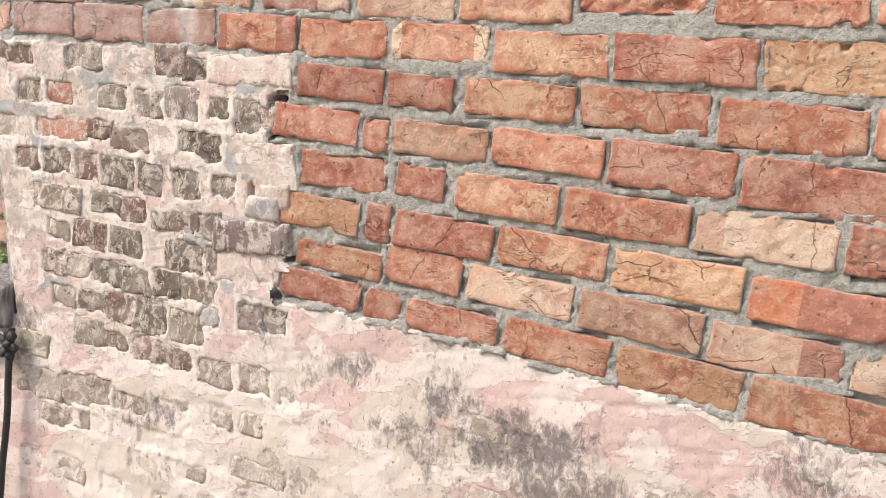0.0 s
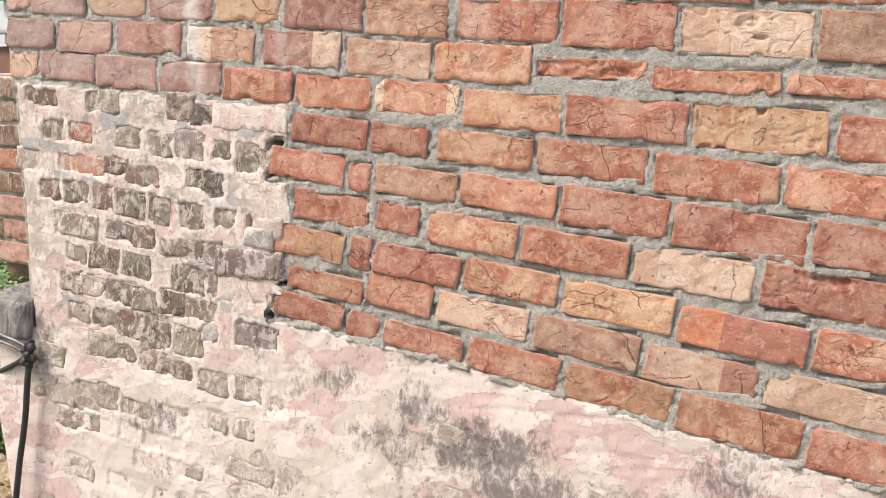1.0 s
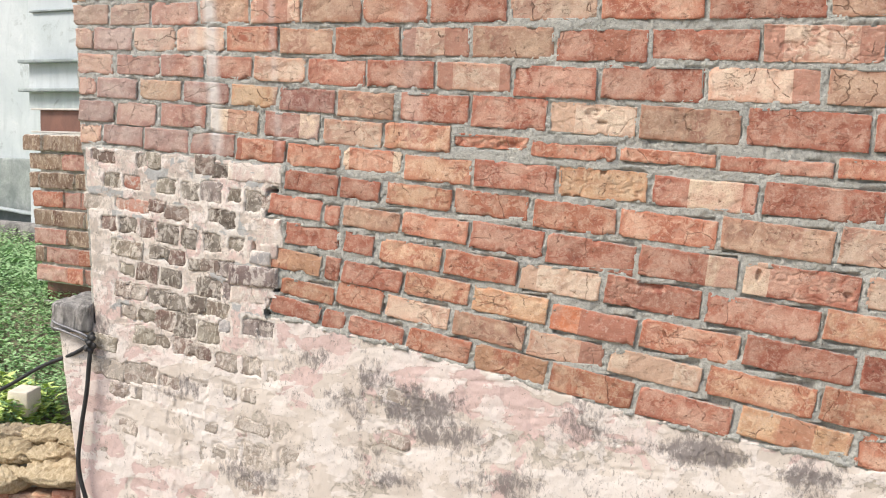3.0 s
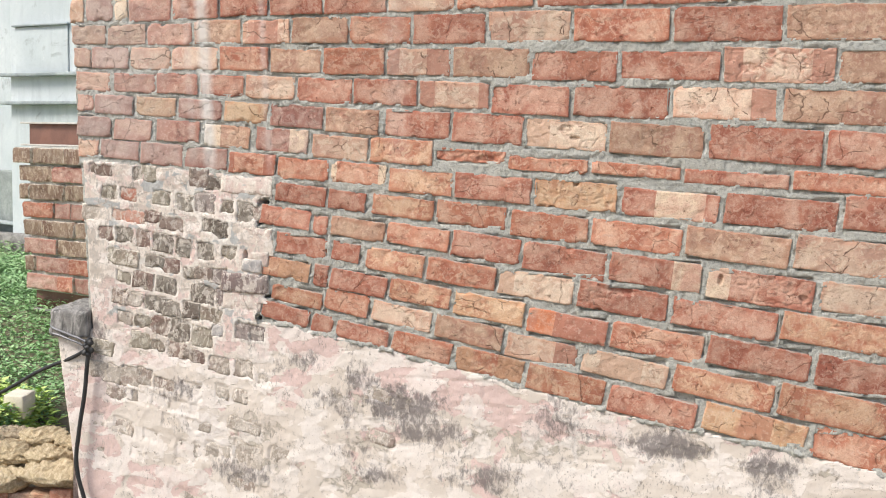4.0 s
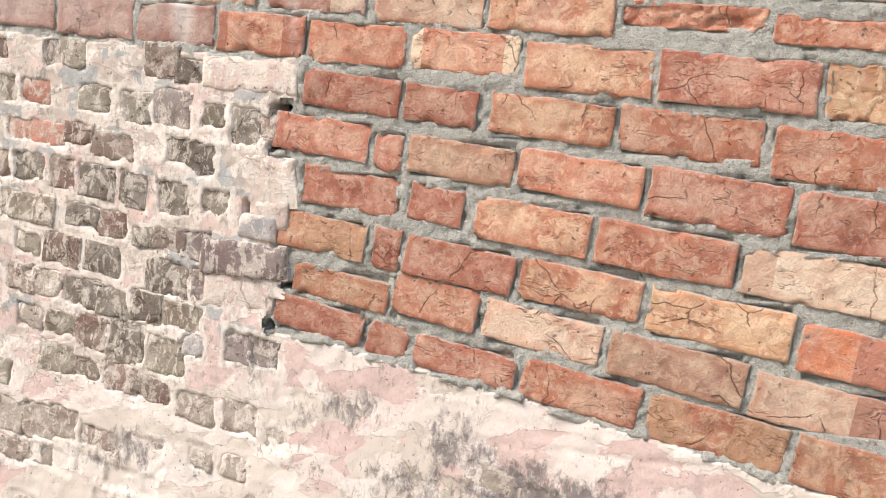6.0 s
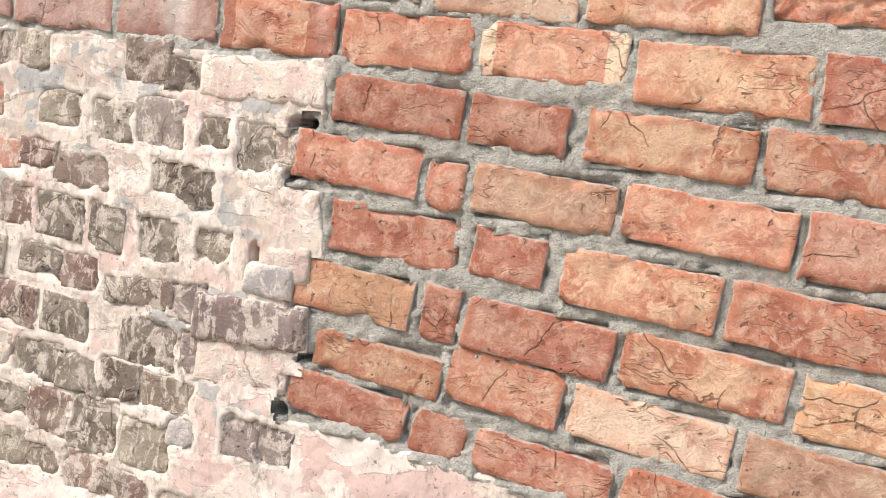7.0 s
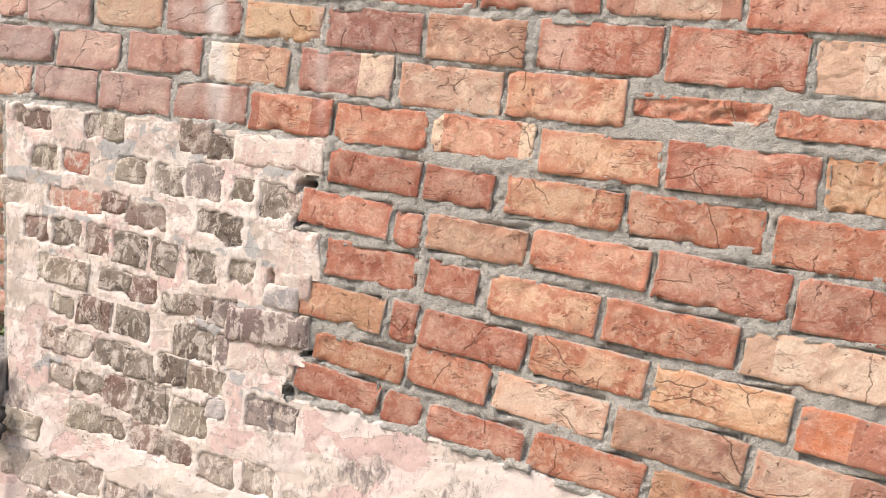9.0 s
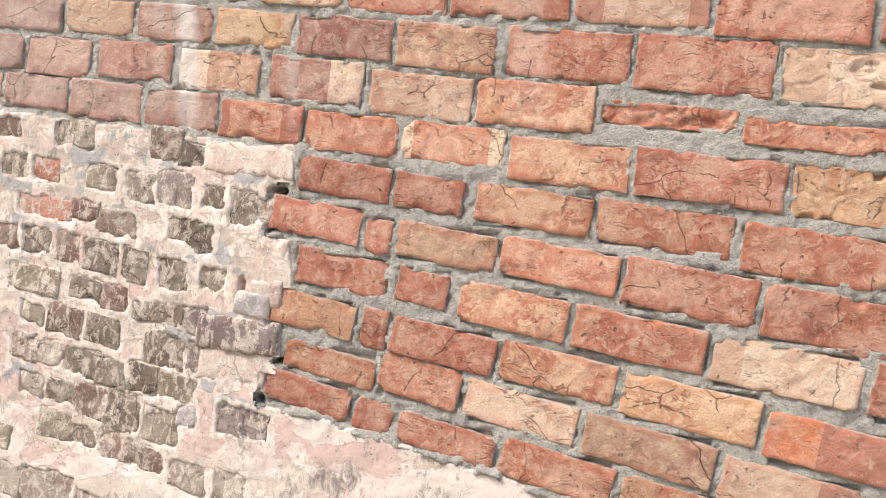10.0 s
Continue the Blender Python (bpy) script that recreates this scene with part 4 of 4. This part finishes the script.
def build_ground():
    fine_x, fine_y = np.arange(-5.0, 0.0, 0.06), np.arange(-1.5, 3.5, 0.06)
    xs = np.concatenate([-np.geomspace(1500, 5.2, 16), fine_x, np.geomspace(0.2, 1500, 20)])
    ys = np.concatenate([-np.geomspace(1500, 1.7, 20), fine_y, np.geomspace(3.7, 1500, 16)])
    X, Y = np.meshgrid(xs, ys, indexing="ij")
    U, V = BACK[0][0] * X + BACK[0][1] * Y + BACK[0][3], BACK[1][0] * X + BACK[1][1] * Y + BACK[1][3]
    Z = terrain(U, V) + 0.012 * fbm(X * 6, Y * 6, 211)
    return mesh_from("ground", np.stack([X, Y, Z], -1).reshape(-1, 3), grid_faces(*X.shape), EARTH)


tagged(new("ground", build_ground()), "dry brown earth of the yard, raised beyond the pier", "ground", kind="structure")


def leaves(name, count, area, size, mat, seed, label):
    """Small bent leaves on the ground: one sheet of weeds."""
    rng = np.random.RandomState(seed)
    verts, faces = [], []
    xs, ys = rng.uniform(area[0], area[1], count), rng.uniform(area[2], area[3], count)
    keep = (xs + 0.15 * ys < -1.30) & (fbm(xs * 2.2, ys * 2.2, seed) > rng.uniform(-0.9, 0.35, count))
    for x, y, z in zip(xs[keep], ys[keep], terrain(xs, ys)[keep]):
        lift, s = rng.uniform(0.0, 0.09), size * rng.uniform(0.5, 1.3)
        m = SWING @ pose(x, y, z + lift, rng.uniform(0, 40), 0, rng.uniform(0, 360)) @ Matrix.Scale(s, 4)
        k = len(verts)
        for p in ((0, 0, 0), (0.35, 0.4, 0.08), (0, 1, -0.1), (-0.35, 0.4, 0.08)):
            verts.append(m @ Vector(p))
        faces += [(k, k + 1, k + 2), (k, k + 2, k + 3)]
    return tagged(new(name, mesh_from(name, verts, faces, mat, False)), label, "weeds", kind="stuff")


leaves("weeds", 120000, (-4.4, -1.3, -0.1, 1.7), 0.023, LEAF, 301, "bright green low weeds covering the raised yard")
leaves("dark_weeds", 26000, (-5.0, -1.5, 0.6, 2.0), 0.024, LEAF_SHADED, 311, "weeds in front of the house, its shade put into their darker green")

leaves("young_weeds", 9000, (-2.3, -1.3, -0.15, 0.36), 0.040, LEAF_SUNLIT, 321, "yellow-green weeds behind the pile of cakes, sunlight put into their colour")


def dung_cake(x, y, z, length, width, thick, turn, seed):
    """A hand-pressed dried cake: a flat loaf with finger ridges across it."""
    bm = bmesh.new()
    bmesh.ops.create_uvsphere(bm, u_segments=64, v_segments=32, radius=0.5)
    off = Vector((seed * 1.7, seed * 0.9, seed * 2.3))
    for v in bm.verts:
        c = v.co.copy()
        ridge = math.sin(c.x * 44 + 7 * noise.noise(c * 3 + off)) * max(c.z + 0.3, 0)
        k = 1 + 0.28 * noise.noise(c * 1.8 + off) + 0.16 * noise.noise(c * 7 + off)
        v.co = Vector((c.x * length * k, c.y * width * k, (c.z * k + 0.10 * ridge) * thick))
    low = min(v.co.z for v in bm.verts)
    bmesh.ops.translate(bm, vec=(0, 0, -low * 0.9), verts=bm.verts)
    ob = part("dung_cake", bm, STONE if seed % 3 else STONE_DARK, None)
    ob.matrix_world = placed(x, y, z, 0, 0, turn)
    return tagged(ob, "tan dried dung cake with ridged crust, piled on bricks" if seed % 3 else "brown dried dung cake with ridged crust, piled on bricks", "dung cake", "pile of dried cakes")


# ---- steel beams and the brick pier between them ----
FAR = placed(-2.17, 0.86, 0.0)


def beam(m, length, height, depth, label):
    thing = tagged(new("steel_beam"), label, "beam", "steel beams")
    thing.matrix_world = m
    for name, x, z, h, d, mat in (("web", 0.04, 0.008, height - 0.016, 0.07, STEEL), ("lower_flange", 0, 0, 0.008, depth, STEEL_EDGE), ("upper_flange", 0, height - 0.008, 0.008, depth, STEEL_EDGE)):
        bm = rough_box(length - x, d, h, 0, 0.0015, 0.0006, 12, 7)
        bmesh.ops.translate(bm, vec=(x + (length - x) / 2, 0, z), verts=bm.verts)
        part(name, bm, mat, thing)
    return thing


beam(FAR @ pose(0.03, 0.02, 0.845), 1.1, 0.10, 0.11, "red-brown steel beam lying under the brick pier, pale flanges")
beam(FAR @ pose(-0.02, 0.03, 1.592), 1.1, 0.107, 0.11, "red-brown steel beam lying on top of the brick pier")
far_pier = tagged(new("brick_pier"), "weathered red brick pier standing between two steel beams", "pier")
far_pier.matrix_world = FAR @ pose(0, 0, 0.945)
bm = rough_box(0.79, 0.20, 0.646, 6, 0.004, 0.004, 20, 9)
bmesh.ops.translate(bm, vec=(0.505, 0.025, 0), verts=bm.verts)
part("mortar_core", bm, MORTAR, far_pier)

# ---- pale house behind ----
house = tagged(new("house"), "pale blue-white washed house with a panelled pilaster and ledges", "house")
house.matrix_world = placed(-3.8, 2.0, 0)
bm = rough_box(8.0, 0.3, 5.2, 12, 0.01, 0.008, 4, 11)
bmesh.ops.translate(bm, vec=(0.0, 0.27, 0), verts=bm.verts)
part("wall", bm, HOUSE, house)
bm = rough_box(1.6, 0.14, 5.0, 10, 0.008, 0.004, 5, 12)
bmesh.ops.translate(bm, vec=(0.82, 0.07, 0), verts=bm.verts)
part("pilaster", bm, HOUSE, house)
for z, x, w, d, h in ((1.910, -0.005, 1.5, 0.06, 0.02), (1.742, -0.005, 1.5, 0.06, 0.02)):
    bm = rough_box(w, d, h, 4, 0.004, 0.004, 10, 13)
    bmesh.ops.translate(bm, vec=(x + w / 2, -d / 2, z), verts=bm.verts)
    part("ledge", bm, HOUSE_GREY, house, "grey-stained projecting ledge")
bm = rough_box(0.47, 0.009, 0.275, 3, 0.003, 0.002, 10, 15)
bmesh.ops.translate(bm, vec=(0.32, -0.006, 1.930), verts=bm.verts)
part("panel", bm, HOUSE, house, "raised washed panel with damp marks")
bm = rough_box(0.50, 0.03, 0.012, 3, 0.003, 0.002, 10, 16)
bmesh.ops.translate(bm, vec=(0.32, -0.013, 2.206), verts=bm.verts)
part("ledge", bm, HOUSE_GREY, house)
bm = rough_box(3.0, 0.04, 0.62, 12, 0.01, 0.012, 6, 17)
bmesh.ops.translate(bm, vec=(-1.45, 0.105, 0.72), verts=bm.verts)
part("plinth", bm, DAMP, house, "grey-tan damp lower wall")
bm = rough_box(8.0, 0.06, 0.36, 14, 0.01, 0.016, 8, 18)
bmesh.ops.translate(bm, vec=(-0.2, -0.02, 0.60), verts=bm.verts)
part("footing", bm, CEMENT_DARK, house, "dark masonry footing")
bm = rough_box(0.9, 0.06, 0.018, 8, 0.006, 0.006, 9, 21)
for v in bm.verts:
    v.co.z += 1.04 - 0.05 * (v.co.x + 0.45)
    v.co += Vector((-0.33, 0.04, 0))
part("pipe", bm, HOUSE_GREY, house, "grey pipe along the foot of the wall")

# ---- bank of dried cakes and loose bricks ----
rng = random.Random(5)


def worn_brick(w, h, d, seed, front=0.008, dents=(), bands=()):
    """One brick lying along x: an uneven face with worn arrises towards -y, plain behind."""
    r = random.Random(seed)
    fine = 0.0032 if dents else 0.0072
    nu, nv = max(4, int(w / fine)), max(4, int(h / fine))
    u, v = np.linspace(-w / 2, w / 2, nu + 1), np.linspace(-h / 2, h / 2, nv + 1)
    # crowd the lines at the edges
    u = np.concatenate([[u[0], u[0] + 0.002], u[1:-1], [u[-1] - 0.002, u[-1]]])
    v = np.concatenate([[v[0], v[0] + 0.002], v[1:-1], [v[-1] - 0.002, v[-1]]])
    U, V = np.meshgrid(u, v, indexing="ij")
    s1, s2 = r.uniform(0, 90), r.uniform(0, 90)
    cu_, cv_ = np.minimum(U + w / 2, w / 2 - U), np.minimum(V + h / 2, h / 2 - V)
    rad = front * np.clip(0.55 + 0.75 * fbm(U * 22 + s1, V * 22 + s2, 401, 3), 0.12, 1.6)
    f = lambda e: rad * (1 - np.sqrt(np.clip(1 - (1 - np.clip(e / rad, 0, 1)) ** 2, 0, 1)))
    Y = np.minimum(f(cu_) * 0.8 + f(cv_), 0.014)
    # hand-moulded face: hollows, folds and grain
    fold = np.abs(fbm(U * 16 + s2, V * 26 + s1, 415, 3))
    Y = Y + 0.0018 * fbm(U * 14 + s1, V * 18 + s2, 411, 3) + 0.0014 * fbm(U * 60 + s2, V * 60 + s1, 421, 3) + 0.003 * step(0.10, 0.0, fold)
    Y = Y + r.uniform(-0.02, 0.02) * U + r.uniform(-0.05, 0.05) * V
    # knocked-off corners and bitten edges
    for _ in range(r.choice((1, 2, 2, 3))):
        ku, kv, kr = r.choice((-1, 1)) * w / 2, r.choice((-1, 1)) * h / 2, r.uniform(0.006, 0.020)
        if r.random() < 0.6:
            ku *= r.uniform(0, 1)
        dd = np.sqrt((U - ku) ** 2 + ((V - kv) * 1.6) ** 2) * (1 + 0.3 * fbm(U * 80, V * 80 + s1, 425, 2))
        Y = Y + 0.011 * step(kr, kr * 0.35, dd)
    for du, dv, ru, rv, deep in dents:
        dd = np.sqrt(((U - du) / ru) ** 2 + ((V - dv) / rv) ** 2) + 0.2 * fbm(U * 90 + s1, V * 90, 427, 2)
        Y = Y + deep * step(1.15, 0.75, dd)
    band = np.zeros_like(U)
    for f0, f1, sign in bands:
        band = np.where((U / w + 0.5 >= f0) & (U / w + 0.5 <= f1), sign, band)
    # wavering outline
    Uo = U + (0.0030 * fbm(V * 30 + s1, U * 8 + s2, 431, 3)) * np.abs(U) / (w / 2)
    Vo = V + (0.0026 * fbm(U * 24 + s2, V * 8 + s1, 441, 3) + 0.0018 * fbm(U * 110 + s1, V * 8, 445, 2)) * np.abs(V) / (h / 2)
    rim = np.clip(1 - np.minimum(cu_, cv_) / (0.007 if front < 0.009 else 0.010), 0, 1)
    arris = np.clip(1 - np.minimum(cu_, cv_) / 0.024, 0, 1)
    nu, nv = U.shape
    verts = np.stack([Uo, Y, Vo], -1).reshape(-1, 3).tolist()
    faces = grid_faces(nu, nv)
    ring = [(i, 0) for i in range(nu)] + [(nu - 1, j) for j in range(1, nv)] + [(i, nv - 1) for i in range(nu - 2, -1, -1)] + [(0, j) for j in range(nv - 2, 0, -1)]
    k = len(verts)
    for i, j in ring:
        verts.append((float(Uo[i, j]), d, float(Vo[i, j])))
    n = len(ring)
    for q in range(n):
        a, b = ring[q], ring[(q + 1) % n]
        faces.append((b[0] * nv + b[1], a[0] * nv + a[1], k + q, k + (q + 1) % n))
    faces.append(tuple(k + q for q in range(n - 1, -1, -1)))
    return verts, faces, [q.ravel().tolist() + [k_] * n for q, k_ in ((rim, 1.0), (band, 0.0), (arris, 1.0))]


def brick(parent, x0, x1, foot, height, tone, seed, y=0.0, depth=0.045, tilt=0.0, wear=0.0036, bands=()):
    w = x1 - x0
    dents = [(dx - x0 - w / 2, dz - foot - height / 2, a, b, c) for dx, dz, a, b, c in DENTS if parent is wall_main and x0 < dx < x1 and foot - 0.006 < dz < foot + height + 0.006]
    verts, faces, fields = worn_brick(w + 0.002, height + 0.002, depth, seed, wear, dents, bands)
    me = mesh_from("brick", verts, faces, TONES[tone])
    for kind, values in zip(("rim", "band", "arris"), fields):
        me.attributes.new(kind, "FLOAT", "POINT").data.foreach_set("value", values)
    ob = part("brick", me, None, parent)
    ob.matrix_local = pose(x0 + w / 2, y, foot + height / 2, 0, -tilt, 0)
    return ob


# loose bricks on end along the bank, cakes piled on them
for i in range(9):
    w, d, h = 0.075, 0.11, 0.22
    bm = rough_box(w, d, h, 3, 0.006, 0.004, 25, 20 + i)
    ob = part("loose_brick", bm, TONES[("o", "y", "t", "s")[i % 4]], None)
    ob.matrix_world = SWING @ pose(-0.965 - 0.066 * i, 0.05 - 0.035 * i, 0.245 - 0.012 * (i % 3), rng.uniform(-3, 3), rng.uniform(-3, 3), 32 + rng.uniform(-6, 6))
    tagged(ob, "dusty loose brick set on end under dried cakes", "brick", "loose bricks on end")
bm = rough_box(0.80, 0.44, 0.245, 6, 0.03, 0.012, 6, 33)
bank = part("earth_bank", bm, EARTH, None)
bank.matrix_world = SWING @ pose(-1.24, -0.05, 0, 0, 0, 29)
tagged(bank, "rough bank of earth below the stacked bricks", "bank", kind="structure")
CAKES = [(-0.985, 0.05, 0.452, 0.30, 0.16, 0.085, 30), (-1.14, -0.06, 0.44, 0.22, 0.15, 0.08, 62), (-1.30, -0.14, 0.44, 0.22, 0.16, 0.09, 20), (-1.07, 0.10, 0.50, 0.20, 0.15, 0.075, 48), (-1.20, 0.02, 0.50, 0.19, 0.15, 0.08, 15), (-1.36, -0.05, 0.50, 0.20, 0.15, 0.08, 70), (-1.02, 0.17, 0.545, 0.17, 0.12, 0.06, 38), (-1.16, 0.13, 0.555, 0.18, 0.13, 0.06, 25), (-1.30, 0.07, 0.555, 0.20, 0.13, 0.06, 42), (-1.44, 0.02, 0.55, 0.18, 0.14, 0.06, 10)]
for i, (x, y, z, l, w, h, turn) in enumerate(CAKES):
    dung_cake(x, y, z, l, w, h, turn, i + 4)
bm = rough_box(0.08, 0.10, 0.095, 2, 0.005, 0.003, 20, 41)
block = part("pale_block", bm, BLOCK, None)
block.matrix_world = placed(-1.405, 0.21, 0.60, 4, 3, 24)
tagged(block, "pale sawn stone block lying in the weeds", "block")

# ---- bricks of the far pier ----
for r_ in range(8):
    x, k = (0.095, 0.09, 0.09, 0.08, 0.075, 0.06, 0.055, 0.03)[r_], 0
    while x < 0.84:
        w = (0.205, 0.10, 0.215, 0.20)[(k + r_) % 4] * (0.6 if k == 0 and r_ % 2 else 1)
        tone = "dudrdudd"[(r_ * 5 + k * 3) % 8] if r_ < 3 else ("duduru"[(r_ + k * 2) % 6] if r_ < 5 else "uuduku"[(r_ + k * 2) % 6])
        brick(far_pier, x, min(x + w, 0.90), 0.008 + 0.0805 * r_, 0.066, tone, 900 + r_ * 20 + k, y=-0.088 - (0.014 if r_ == 7 else 0) - 0.004 * ((r_ * 7 + k * 5) % 3), depth=0.06)
        x, k = x + w + 0.012, k + 1

# ---- old bricks showing through the plaster ----
for i, (cx, cz, w, h, tone) in enumerate(OLD_BRICKS):
    brick(wall_main, cx - w * 0.5 - 0.005, cx + w * 0.5 + 0.005, cz - h * 0.5 - 0.004, h + 0.008, "h" if cz < 0.97 else ("g" if cz < 1.06 and tone == "k" else tone), 500 + i, y=-0.0028 + 0.0012 * math.sin(i * 1.7), depth=0.03, tilt=math.degrees(lay(cz)), wear=0.005)
for i, (cx, cz, w, h, tone) in enumerate(GHOSTS):
    brick(wall_main, cx - w * 0.5, cx + w * 0.5, cz - h * 0.5, h, "h" if cz < 1.0 else tone, 700 + i, y=-0.0012, depth=0.03, tilt=math.degrees(lay(cz)), wear=0.005)
for i, (cx, cz, w, h, tone) in enumerate(PROUD):
    brick(wall_main, cx - w / 2, cx + w / 2, cz - h / 2, h, tone, 600 + i, y=(-0.004, -0.005, -0.012, -0.011, -0.006, -0.005)[i], depth=0.04, tilt=-2.5, wear=0.014)

# ---- new bricks, course by course ----
rng = random.Random(11)
for n, bricks in enumerate(COURSES):
    slope = math.degrees(math.atan2(bricks[-1][2] - bricks[0][2], bricks[-1][0] - bricks[0][0]))
    for i, (x0, x1, foot, height, tone) in enumerate(bricks):
        brick(wall_main, x0, x1, foot, height, tone, n * 40 + i, y=rng.uniform(-0.0055, -0.001), tilt=slope + rng.uniform(-0.5, 0.5), bands=BANDS.get((n, i), ()))
    x, foot, height = bricks[-1][1] + 0.012, bricks[-1][2], bricks[-1][3]
    while x < 3.0:
        w, foot = rng.uniform(0.30, 0.32), bricks[-1][2] + math.tan(math.radians(slope)) * (x - bricks[-1][0])
        brick(wall_main, x, x + w, foot, height, rng.choice("rrost"), n * 40 + 30 + int(x * 4), y=rng.uniform(-0.008, -0.003), tilt=slope)
        x += w + 0.012
for n in range(6):
    x, k = END(2.3) + 0.004, 0
    low, climb = 2.180 + 0.083 * n, 0.0227 + 0.0094 * n
    while x < 3.0:
        w = rng.uniform(0.21, 0.24) * (0.5 if k == 0 and n % 2 else 1)
        w *= 0.78 + 0.17 * (x + 0.8)
        brick(wall_main, x, x + w, low + climb * (x + w / 2 + 0.81), 0.070 + 0.0085 * (x + 0.8), rng.choice("rrrosptd"), 2000 + n * 30 + k, y=rng.uniform(-0.008, -0.003), tilt=math.degrees(climb))
        x, k = x + w + 0.012, k + 1
for i, (cx, cz, w, h, tone) in enumerate(FAINT):
    brick(wall_main, cx - w * 0.5, cx + w * 0.5, cz - h * 0.5, h, "h", 760 + i, y=-0.0012, depth=0.03, tilt=math.degrees(lay(cz)), wear=0.005)
